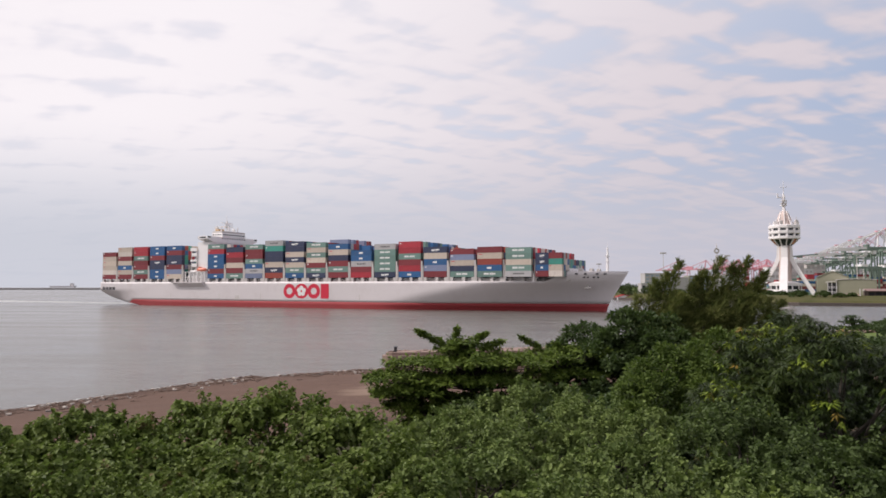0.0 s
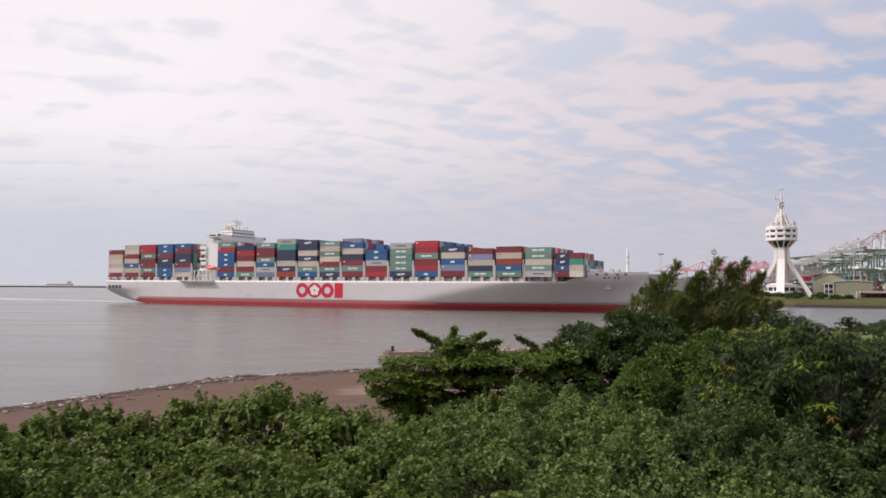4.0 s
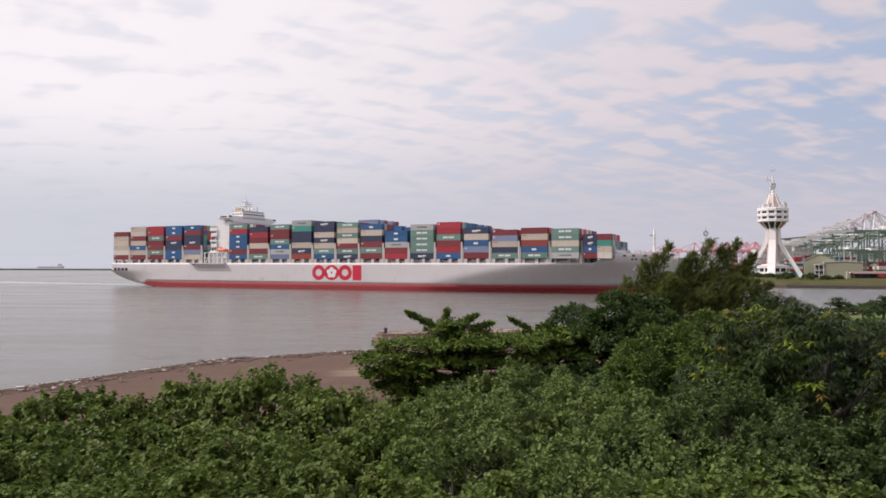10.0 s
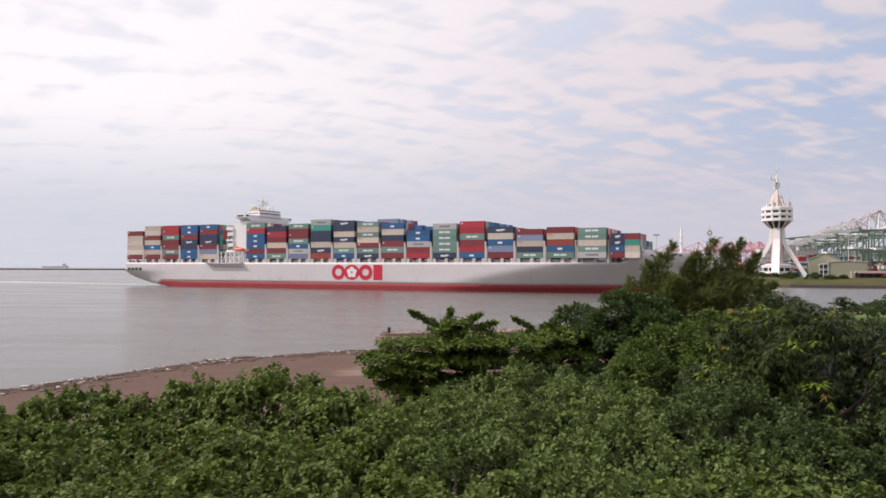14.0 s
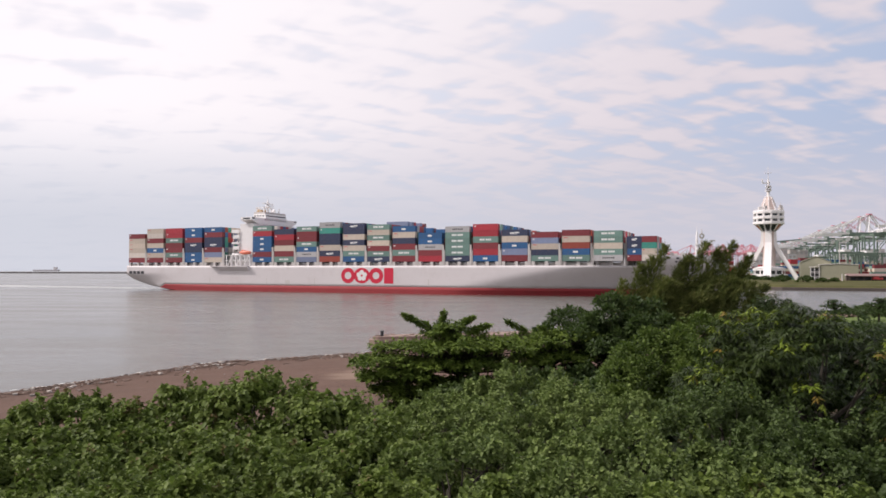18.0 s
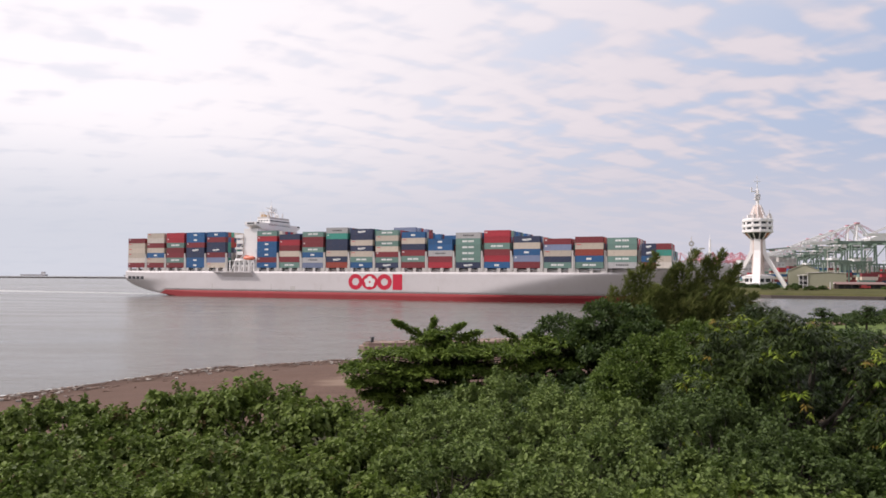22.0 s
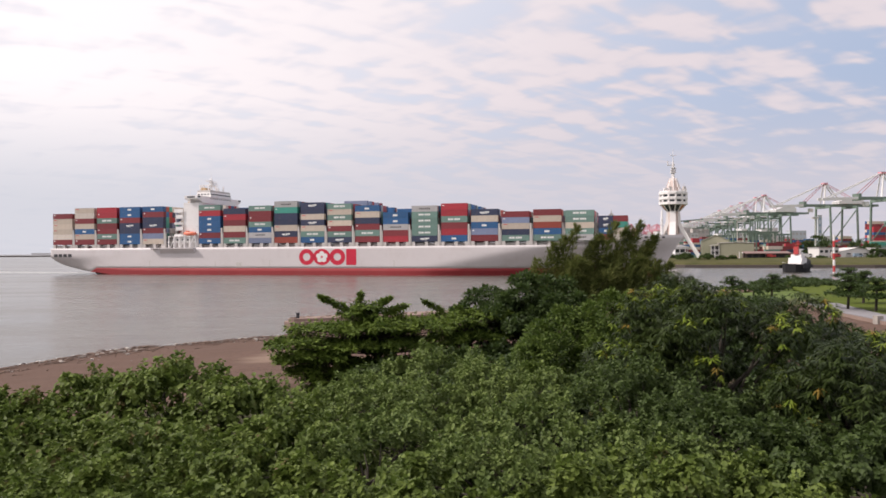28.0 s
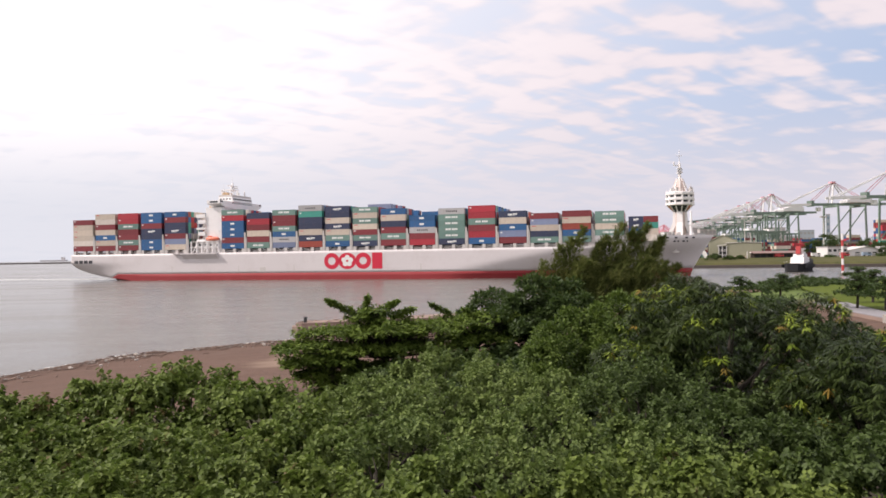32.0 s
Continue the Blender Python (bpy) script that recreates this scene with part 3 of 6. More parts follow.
def norm(v):
    return v / np.maximum(np.linalg.norm(v, axis=1, keepdims=True), 1e-9)


def leaf_mesh(name, p, axis, face, L, W, material, fold=0.25, belly=0.3, blade=False):
    """Leaves at p along axis, turned to face: two folded halves each, or one narrow blade."""
    axis = norm(axis)
    side = norm(np.cross(axis, face))
    up = np.cross(side, axis)
    L, W = np.asarray(L)[:, None], np.asarray(W)[:, None]
    dip = -0.12 * L * up

    def at(a, s):
        return p + axis * L * a + side * W * s + up * W * abs(s) * fold * 2 + dip * (a * a)
    if blade:
        v = np.stack([at(0, 0), at(belly, -0.45), at(1, 0), at(belly, 0.45)], 1)
        return fast_mesh(name, v.reshape(-1, 3), np.arange(4 * len(p)).reshape(-1, 4), material)
    v = np.stack([at(0, 0), at(belly * 0.6, -0.42), at(belly + 0.3, -0.4), at(1, 0), at(belly + 0.3, 0.4), at(belly * 0.6, 0.42)], 1)
    n = len(p)
    o = np.arange(n)[:, None] * 6
    q = np.concatenate([o + np.array([[0, 3, 2, 1]]), o + np.array([[0, 5, 4, 3]])], 0)
    return fast_mesh(name, v.reshape(-1, 3), q, material)


def limbs(parent, rng, top, clumps, r0):
    """A tapered trunk from the ground to top, and limbs out to the clumps."""
    g = Geo()
    bend = Vector((rng.uniform(-0.3, 0.3), rng.uniform(-0.3, 0.3), top * 0.45))
    g.tube((0, 0, -0.4), bend, r0, r0 * 0.8, 9)
    head = Vector((bend.x * 1.3, bend.y * 1.3, top * 0.7))
    g.tube(bend, head, r0 * 0.8, r0 * 0.55, 9)
    part("trunk", g, "bark", parent)
    g = Geo()
    for c in clumps:
        c = Vector(c[:3])
        s = bend.lerp(head, rng.uniform(0, 1))
        mid = s.lerp(c, 0.55) + Vector((rng.uniform(-0.2, 0.2), rng.uniform(-0.2, 0.2), rng.uniform(-0.1, 0.3)))
        g.tube(s, mid, r0 * 0.3, r0 * 0.18, 5)
        g.tube(mid, c, r0 * 0.18, r0 * 0.05, 5)
    part("limbwork", g, "bark", parent)


def tufts(rng, crowns, per, count, reach=0.24):
    """Leaves on upright shoots that stand out of rounded sub-crowns (rows x, y, z, radius): points, the way out, and the shoot's way."""
    n = len(crowns) * per
    c = np.repeat(crowns, per, 0)
    d = norm(rng.normal(size=(n, 3)) * np.array([1, 1, 0.7]) + np.array([0, -0.2, 0.7]))
    d[:, 2] = np.where(d[:, 2] < -0.15, -d[:, 2], d[:, 2])
    foot = c[:, :3] + d * (c[:, 3] * 0.4)[:, None]
    tip = c[:, :3] + d * (c[:, 3] * (0.75 + 0.45 * rng.random(n) ** 1.5))[:, None] + np.array([0, 0, 1.0]) * (c[:, 3] * 0.4 * rng.random(n) ** 1.5)[:, None]
    k = rng.integers(0, n, count)
    s = 0.12 + 0.88 * rng.random(count)[:, None] ** 0.65
    o = norm(rng.normal(size=(count, 3)))
    r = reach * (1.25 - 0.8 * s) * (0.4 + 0.6 * rng.random(count)[:, None])
    return foot[k] + (tip - foot)[k] * s + o * r, norm(d[k] * 0.6 + o), d[k]


def shrub(x, y, top, radius, leaf, count, seed, L=0.14, W=0.13, clumps=12, size=0.85, label="", name="shrub", bare=0.3, droop=0.35, per=12, reach=0.19, uneven=0.9):
    """A mass of leafy shoots in rounded sub-crowns with hollows between them: the highest leaf near z = top, at x, y on the ground."""
    rng = np.random.default_rng(seed)
    gz = ground_at(x, y)
    h = top - gz
    ob = root(name, pose(x, y, gz), label, "shrub" if name == "shrub" else "tree", "shrubs on the slope" if name == "shrub" else "")
    i = np.arange(clumps) + 0.5
    a = i * 2.39996 + rng.normal(0, 0.25, clumps)
    e = np.sqrt(i / clumps)
    r = size * (0.65 + 0.6 * rng.random(clumps))
    sink = np.abs(rng.normal(0, uneven, clumps))
    sink[rng.integers(0, clumps)] = 0
    cz = h - r - (h - size) * bare * e ** 2.2 - np.minimum(sink, 1.8) * size
    c = np.stack([radius * e * np.cos(a), radius * e * np.sin(a), cz, r], 1)
    m = max(4, clumps // 2)
    a = rng.random(m) * 2 * np.pi
    low = np.stack([radius * np.cos(a), radius * np.sin(a), h * (0.2 + 0.3 * rng.random(m)), size * (0.8 + 0.4 * rng.random(m))], 1)
    c = np.concatenate([c, low])
    p, d, way = tufts(rng, c, per, count, reach)
    axis = d * 0.7 + rng.normal(size=p.shape) * 0.4 + np.array([0, 0, -droop])
    face = way * 0.7 + d * 0.4 + np.array([0, 0, 0.6]) + rng.normal(size=p.shape) * 0.25
    k = 0.7 + 0.6 * rng.random(count)
    limbs(ob, random.Random(seed), h * 0.8, c, 0.09 + 0.02 * radius)
    part("crown", leaf_mesh("crown", p, axis, face, L * k, W * k, M[leaf]), None, ob)
    return ob


def far_shrub(x, y, top, radius, leaf, count, seed, label, size=1.0, L=0.5, name="tree", clumps=13):
    return shrub(x, y, top, radius, leaf, count, seed, L, L * 0.8, clumps, size * 1.2, label, name, per=9, reach=size * 0.4, uneven=0.5)


def plant_slope():
    # broad-leaved shrubs close below the camera, x, y, top, radius
    near = [(-9.5, 14.5, 7.3, 2.7), (-5.2, 13.4, 7.75, 2.6), (-1.2, 13.0, 7.75, 2.6), (3.0, 13.2, 7.8, 2.6), (7.2, 13.6, 7.8, 2.6), (11.5, 14.2, 7.9, 2.7),
            (-13.6, 19.5, 6.9, 3.0), (-8.6, 18.4, 7.35, 2.8), (-3.6, 17.6, 7.5, 2.7),
            (-17.5, 26.0, 7.0, 3.0), (-12.6, 25.2, 7.4, 2.7), (-8.7, 26.5, 7.6, 2.4), (-5.6, 25.4, 8.3, 2.1), (-2.9, 24.6, 7.65, 1.9), (-23.5, 31, 6.3, 3.4), (14.5, 14.0, 7.9, 2.6), (-10.6, 22.0, 6.9, 2.4), (-15.4, 22.6, 6.6, 2.6), (-6.0, 21.6, 7.1, 2.3), (-11.2, 16.6, 6.9, 2.2), (-1.4, 21.0, 7.2, 2.2), (-20.0, 22.0, 6.3, 2.8), (-6.8, 15.8, 7.2, 2.0), (-5.8, 23.4, 7.0, 1.7), (-9.4, 23.8, 6.8, 1.7)]
    for i, (x, y, t, r) in enumerate(near):
        # right of x = 11 these shrubs take the darker leaf
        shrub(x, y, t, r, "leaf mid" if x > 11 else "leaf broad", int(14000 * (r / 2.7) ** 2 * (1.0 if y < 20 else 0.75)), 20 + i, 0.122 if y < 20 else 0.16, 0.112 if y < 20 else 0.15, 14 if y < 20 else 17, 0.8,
              "dense green shrub with broad heart-shaped leaves on the slope", per=11, reach=0.2, uneven=0.7 if y < 20 else 0.4, bare=0.3 if y < 20 else 0.2)
    # a lower thicket of small grey-green leaves
    small = [(0.6, 18.0, 7.6, 2.4), (4.6, 18.4, 7.75, 2.6), (9.0, 18.2, 7.85, 2.6), (1.9, 23.2, 7.75, 2.5), (5.6, 23.6, 8.1, 2.6), (12.6, 17.6, 7.2, 2.2), (3.6, 28.5, 7.9, 2.6), (0.4, 27.6, 7.2, 2.0), (16.5, 17.2, 7.2, 2.2), (8.6, 21.4, 8.5, 1.7), (2.8, 15.6, 7.5, 1.8), (7.6, 16.0, 7.5, 1.9)]
    for i, (x, y, t, r) in enumerate(small):
        # the thicket takes the darker leaf right of x = 8
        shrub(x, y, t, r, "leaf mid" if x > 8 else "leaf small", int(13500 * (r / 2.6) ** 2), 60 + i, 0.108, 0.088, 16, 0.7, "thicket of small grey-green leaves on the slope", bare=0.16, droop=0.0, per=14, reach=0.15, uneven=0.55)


def almond_tree(x, y, gz, tiers, label, seed, leaf="leaf layer", count=8200, L=0.21, twigs=()):
    """Flat layers of large leaves in rosettes on level branches; tiers: rows dx, dy, z, half length, half depth; twigs: bare-footed shoots, foot and tip."""
    rng = np.random.default_rng(seed)
    ob = root("sea_almond_tree", pose(x, y, gz), label, "tree")
    g = Geo()
    top = max(t[2] for t in tiers)
    g.tube((0, 0, -0.4), (0.2, 0, top * 0.6), 0.22, 0.14, 9)
    g.tube((0.2, 0, top * 0.6), (0.1, 0.1, top * 0.95), 0.14, 0.05, 8)
    part("trunk", g, "bark", ob)
    g = Geo()
    P, D = [], []
    for dx, dy, z, a, b in tiers:
        n = int(26 * a)
        ang, e = rng.random(n) * 2 * np.pi, np.sqrt(rng.random(n))
        edge = 1 + 0.22 * np.sin(3 * ang + dx) + 0.14 * np.sin(7 * ang + 2 * dy + dx)
        cx, cy = dx + a * e * edge * np.cos(ang), dy + b * e * edge * np.sin(ang)
        cz = z + rng.normal(0, 0.07, n) - 0.28 * e * e + 0.10 * np.sin(3 * ang)
        for i in range(0, n, 2):
            g.tube((0.15, 0.05, max(0.4, z * 0.85 - 0.3)), (cx[i], cy[i], cz[i] - 0.08), 0.05, 0.015, 5)
        k = rng.integers(0, n, int(count * a * b / 9))
        d = norm(rng.normal(size=(len(k), 3)) * np.array([1, 1, 0.3]))
        P.append(np.stack([cx[k], cy[k], cz[k]], 1) + d * (0.05 + 0.28 * rng.random(len(k)))[:, None])
        D.append(d)
    for f, t in twigs:
        f, t = np.array(f), np.array(t)
        g.tube(f, t, 0.035, 0.012, 5)
        m = int(300 * np.linalg.norm(t - f))
        s = rng.random(m)
        d = norm(rng.normal(size=(m, 3)) * np.array([1, 1, 0.6]) + (t - f) * 0.3)
        P.append(f + (t - f) * s[:, None] + d * (0.03 + 0.17 * rng.random(m) * (1.2 - s))[:, None])
        D.append(d)
    part("limbwork", g, "bark", ob)
    p, d = np.concatenate(P), np.concatenate(D)
    face = np.array([0, 0, 1.0]) + rng.normal(size=p.shape) * 0.35
    k = 0.65 + 0.6 * rng.random(len(p))
    part("crown", leaf_mesh("crown", p, d + np.array([0, 0, -0.15]), face, L * k, L * 0.55 * k, M[leaf], 0.12, 0.45), None, ob)
    return ob


def dome(rng, h, rx, ry, deep, n, r, low=-0.35):
    """Lumps of foliage set over a dome, some proud and some sunk: rows x, y, z, radius, and their way out."""
    i = np.arange(n) + 0.5
    u = 1 - (1 - low) * i / n
    a = i * 2.39996 + rng.normal(0, 0.2, n)
    w = np.sqrt(np.maximum(1 - u * u, 0.02))
    out = np.stack([w * np.cos(a), w * np.sin(a), u], 1)
    out = np.sign(out) * np.abs(out) ** 0.78
    lr = r * (0.7 + 0.6 * rng.random(n))
    k = (0.8 + 0.24 * rng.random(n))[:, None]
    c = out * np.array([rx - r * 0.6, ry - r * 0.6, deep - r * 0.6]) * k + np.array([0, 0, h - deep])
    return np.concatenate([c, lr[:, None]], 1), out


def bunches(rng, c, out, density, low=-0.45):
    """Bunch feet spread over the outer faces of the lumps: places and ways out."""
    n = np.maximum((density * c[:, 3] ** 2).astype(int), 6)
    k = np.repeat(np.arange(len(c)), n)
    d = norm(rng.normal(size=(len(k), 3)) + out[k] * 0.7 + np.array([0, 0, 0.35]))
    d[:, 2] = np.where(d[:, 2] < low, -d[:, 2], d[:, 2])
    b = c[k, :3] + d * np.array([1, 1, 0.85]) * (c[k, 3] * (0.72 + 0.36 * rng.random(len(k))))[:, None]
    return b, d


def mango_tree(x, y, top, rx, ry, seed, density, label, deep=None, lumps=30, r=1.0, shoots=0.12):
    """A dome of lumps, each hung with bunches of long drooping leaves; new shoots pale, a few old leaves yellowed."""
    rng = np.random.default_rng(seed)
    gz = ground_at(x, y)
    h = top - gz
    deep = deep or h * 0.62
    ob = root("mango_tree", pose(x, y, gz), label, "tree")
    c, out = dome(rng, h, rx, ry, deep, lumps, r)
    limbs(ob, random.Random(seed), h * 0.7, c[::2], 0.3)
    b, d = bunches(rng, c, out, density)
    core = c.copy()          # shaded foliage inside the lumps
    core[:, 3] *= 0.68
    core[:, :3] -= out * (0.35 * c[:, 3:4])
    cb, cd = bunches(rng, core, out, density * 0.9)
    surface = len(b)
    b, d = np.concatenate([b, cb]), np.concatenate([d, cd])
    per = 13
    i = np.repeat(np.arange(len(b)), per)
    spread = rng.random(len(i)) * 2 * np.pi
    ring = np.stack([np.cos(spread), np.sin(spread), np.zeros(len(i))], 1)
    axis = norm(ring * 0.75 + d[i] * 0.45 + rng.normal(size=(len(i), 3)) * 0.22 + np.array([0, 0, -0.55]))
    p = b[i] + axis * 0.03 + np.array([0, 0, 1.0]) * (rng.random(len(i)) * 0.12)[:, None]
    face = ring * 0.4 + d[i] * 0.4 + np.array([0, 0, 0.8]) + rng.normal(size=p.shape) * 0.15
    kk = 0.75 + 0.45 * rng.random(len(p))
    hue = np.sin(b[:, 0] * 2.1 + seed) + np.sin(b[:, 2] * 2.6 + 2 * seed) + np.sin(b[:, 1] * 1.9 + seed)
    luck = np.where(np.arange(len(b)) < surface, rng.random(len(b)), 0.5)
    fresh = (luck < shoots * np.clip(hue + 0.6, 0, 3))
    old = (~fresh) & (luck > 1 - shoots * 0.16 * np.clip(hue + 0.2, 0, 3))
    for name, pick, leaf, words in (("crown", ~(fresh | old)[i], "leaf mango", ""), ("young_foliage", fresh[i], "leaf young", "pale yellow-green new shoots"), ("old_foliage", old[i], "leaf old", "a few yellowed orange leaves")):
        if pick.any():
            part(name, leaf_mesh(name, p[pick], axis[pick], face[pick], 0.28 * kk[pick], 0.064 * kk[pick], M[leaf], 0.0, 0.4, True), None, ob, words)
    return ob


def leafy_tree(x, y, top, rx, ry, seed, density, leaf, label, deep=None, lumps=16, r=0.9, L=0.19, W=0.11, per=11, name="tree"):
    """A tree of rounded lumps with small rosettes of leaves, dark under each lump."""
    rng = np.random.default_rng(seed)
    gz = ground_at(x, y)
    h = top - gz
    deep = deep or h * 0.6
    ob = root(name, pose(x, y, gz), label, "tree")
    c, out = dome(rng, h, rx, ry, deep, lumps, r)
    limbs(ob, random.Random(seed), h * 0.7, c[::2], 0.16)
    b, d = bunches(rng, c, out, density, -0.3)
    i = np.repeat(np.arange(len(b)), per)
    o = norm(rng.normal(size=(len(i), 3)))
    axis = norm(o * 0.8 + d[i] * 0.5 + np.array([0, 0, -0.1]))
    p = b[i] + o * (0.05 + 0.16 * rng.random(len(i)))[:, None]
    face = d[i] * 0.6 + o * 0.2 + np.array([0, 0, 0.7]) + rng.normal(size=p.shape) * 0.2
    k = 0.7 + 0.55 * rng.random(len(p))
    part("crown", leaf_mesh("crown", p, axis, face, L * k, W * k, M[leaf], 0.2, 0.4), None, ob)
    return ob


def casuarina(x, y, plumes, label, seed):
    """A feathery tree bent by the wind; plumes: rows of foot and tip (dx, dy, dz) and girth. Each carries side sprays of fine needles that shorten to a pointed tip."""
    rng = np.random.default_rng(seed)
    gz = ground_at(x, y)
    ob = root("casuarina_tree", pose(x, y, gz), label, "tree")
    h = Geo()
    h.tube((0, 0, -0.4), (0.4, 0, 3.0), 0.24, 0.17, 9)
    h.tube((0.4, 0, 3.0), (1.2, 0, 6.5), 0.17, 0.08, 8)
    P, D = [], []
    # shorter sprays fill the crown under the outline that the long plumes give
    for i in range(60):
        fx = rng.uniform(-4.8, 8.0)
        tx = fx + rng.uniform(0.8, 2.2)
        tz = np.interp(tx, (-4.8, -3.0, -0.4, 1.0, 3.0, 4.8, 6.4, 9.0), (6.4, 8.2, 9.9, 9.4, 10.2, 10.2, 9.0, 7.2)) - 1.3 - abs(rng.normal(0, 1.7))
        plumes = plumes + [(fx, rng.uniform(-1.4, 0.2), tz - rng.uniform(2.0, 3.2), tx, rng.uniform(-1.2, 0.2), tz, rng.uniform(0.65, 1.0))]
    for fx, fy, fz, tx, ty, tz, girth in plumes:
        f, t = np.array([fx, fy, fz]), np.array([tx, ty, tz])
        base = min(fz * 0.5, 5.0)
        h.tube((0.4 * base / 3.0, 0, base), f, 0.07, 0.045, 6)
        h.tube(f, t, 0.045, 0.01, 5)
        long = np.linalg.norm(t - f)
        way = (t - f) / long
        girth *= 1.45
        m = int(30 * long * girth)
        s = rng.random(m) ** 0.9
        o = norm(rng.normal(size=(m, 3)))
        o = norm(o - (o @ way)[:, None] * way)
        spray = norm(way * 0.85 + o * 0.66 + np.array([0.18, 0, 0.0]) + rng.normal(size=(m, 3)) * 0.12)
        reach = girth * 1.3 * (1.04 - s) ** 0.6 * (0.55 + 0.6 * rng.random(m)) + 0.12
        foot = f + (t - f) * s[:, None]
        q = 16
        i = np.repeat(np.arange(m), q)
        u = rng.random(len(i)) ** 0.8
        P.append(foot[i] + spray[i] * (reach[i] * u)[:, None] + rng.normal(size=(len(i), 3)) * 0.035)
        D.append(spray[i] + rng.normal(size=(len(i), 3)) * 0.36)
    part("trunk", h, "bark", ob)
    p, d = np.concatenate(P), np.concatenate(D)
    face = rng.normal(size=p.shape)
    k = 0.6 + 0.7 * rng.random(len(p))
    part("crown", leaf_mesh("crown", p, d, face, 0.33 * k, 0.047 * k, M["needle"], 0.05, 0.4, True), None, ob)
    return ob


def plant_trees():
    almond_tree(1.6, 44.5, ground_at(1.6, 44.5) - 0.3, [(-4.6, -0.3, 3.3, 1.5, 1.4), (-3.2, -0.5, 1.0, 1.1, 1.1), (-2.2, -0.6, 2.2, 1.8, 1.5), (-0.3, 0, 6.2, 1.2, 0.9), (-1.1, 0, 5.8, 1.1, 0.9), (0.4, 0, 5.7, 1.2, 0.9), (-2.2, 0, 5.0, 2.4, 2.2), (-4.2, -0.3, 4.2, 1.9, 1.8), (0.6, 0, 5.15, 2.6, 2.2), (3.0, 0, 5.0, 2.3, 1.8),
                (-3.4, -0.3, 3.4, 2.2, 1.8), (-1.0, -0.3, 4.0, 2.6, 2.2), (1.5, -0.3, 4.0, 2.6, 2.0), (-3.7, -0.3, 2.5, 1.6, 1.5), (-2.7, -0.3, 1.6, 1.2, 1.2), (-0.8, -0.3, 2.8, 2.2, 1.8), (1.8, -0.4, 2.9, 2.4, 1.8), (-1.6, -0.3, 1.9, 1.6, 1.4), (0.9, -0.4, 1.9, 2.0, 1.6)],
                "sea almond tree with flat layers of glossy leaves above the beach", 5, count=7200, L=0.23, twigs=[((-1.4, 0, 5.8), (-3.2, 0, 6.75)), ((0.3, 0, 6.1), (1.1, 0, 6.6)), ((-4.8, -0.2, 4.1), (-6.4, -0.2, 3.95)), ((-0.9, 0, 6.1), (-0.7, 0, 6.9)), ((0.8, 0, 5.7), (2.1, 0, 6.1))])
    almond_tree(7.6, 46.0, ground_at(7.6, 46.0), [(-1.2, 0, 4.9, 2.4, 1.8), (0.4, 0, 3.8, 3.0, 2.4), (0.8, -0.5, 2.7, 2.8, 2.2), (1.6, 0, 5.2, 1.6, 1.4)],
                "lower sea almond tree with sloping leafy branches", 6, twigs=[((-1.2, 0, 5.1), (-2.7, 0, 5.95)), ((0.2, 0, 5.0), (-0.6, 0, 5.6))])
    for i, (x, y, t, rx, n) in enumerate([(12.0, 47, 10.6, 2.0, 16), (9.4, 48, 9.2, 2.2, 16), (13.8, 46, 9.9, 2.4, 16), (10.6, 46, 8.4, 2.4, 14)]):
        leafy_tree(x, y, t, rx, rx, 90 + i, 56, "leaf dark", "dark bushy tree behind the beach", lumps=n, r=0.8, L=0.24, W=0.15)
    for i, (x, y, t, rx, n) in enumerate([(9.9, 33, 9.15, 2.0, 14), (12.7, 33.5, 9.2, 2.0, 14), (8.4, 31, 7.4, 1.3, 8), (15.6, 34, 9.3, 2.1, 14), (11.6, 31.4, 8.4, 1.4, 9)]):
        leafy_tree(x, y, t, rx, rx, 100 + i, 60, "leaf bright", "yellow-green leafy tree on the slope", lumps=n, r=0.85, L=0.18, W=0.11)
    mango_tree(13.8, 25.0, 10.6, 4.1, 3.4, 7, 62, "broad mango tree with hanging leaves and pale new shoots", deep=4.4, lumps=34, r=1.05)
    mango_tree(15.1, 19.2, 9.4, 2.5, 2.0, 8, 60, "mango tree with hanging leaves and yellow shoots", lumps=22, r=0.95, shoots=0.13)
    mango_tree(20.8, 26.5, 8.5, 2.6, 2.2, 13, 50, "mango tree with dense dark hanging leaves", lumps=18, r=0.95, shoots=0.05)
    mango_tree(10.4, 24.8, 9.0, 1.9, 1.9, 9, 54, "young mango tree with dark hanging leaves", lumps=14, r=0.85, shoots=0.11)
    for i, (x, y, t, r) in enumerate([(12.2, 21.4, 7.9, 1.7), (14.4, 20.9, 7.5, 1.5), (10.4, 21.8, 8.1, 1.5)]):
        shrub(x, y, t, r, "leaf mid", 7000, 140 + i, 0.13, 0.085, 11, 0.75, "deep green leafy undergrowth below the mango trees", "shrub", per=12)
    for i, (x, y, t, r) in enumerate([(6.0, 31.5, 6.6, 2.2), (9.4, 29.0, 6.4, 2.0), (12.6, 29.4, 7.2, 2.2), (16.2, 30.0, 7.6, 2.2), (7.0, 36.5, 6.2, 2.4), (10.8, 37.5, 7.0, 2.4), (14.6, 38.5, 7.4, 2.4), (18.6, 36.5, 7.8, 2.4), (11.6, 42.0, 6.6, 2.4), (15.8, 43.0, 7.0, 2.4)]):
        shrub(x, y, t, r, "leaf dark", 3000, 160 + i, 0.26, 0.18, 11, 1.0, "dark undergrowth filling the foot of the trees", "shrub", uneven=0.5)
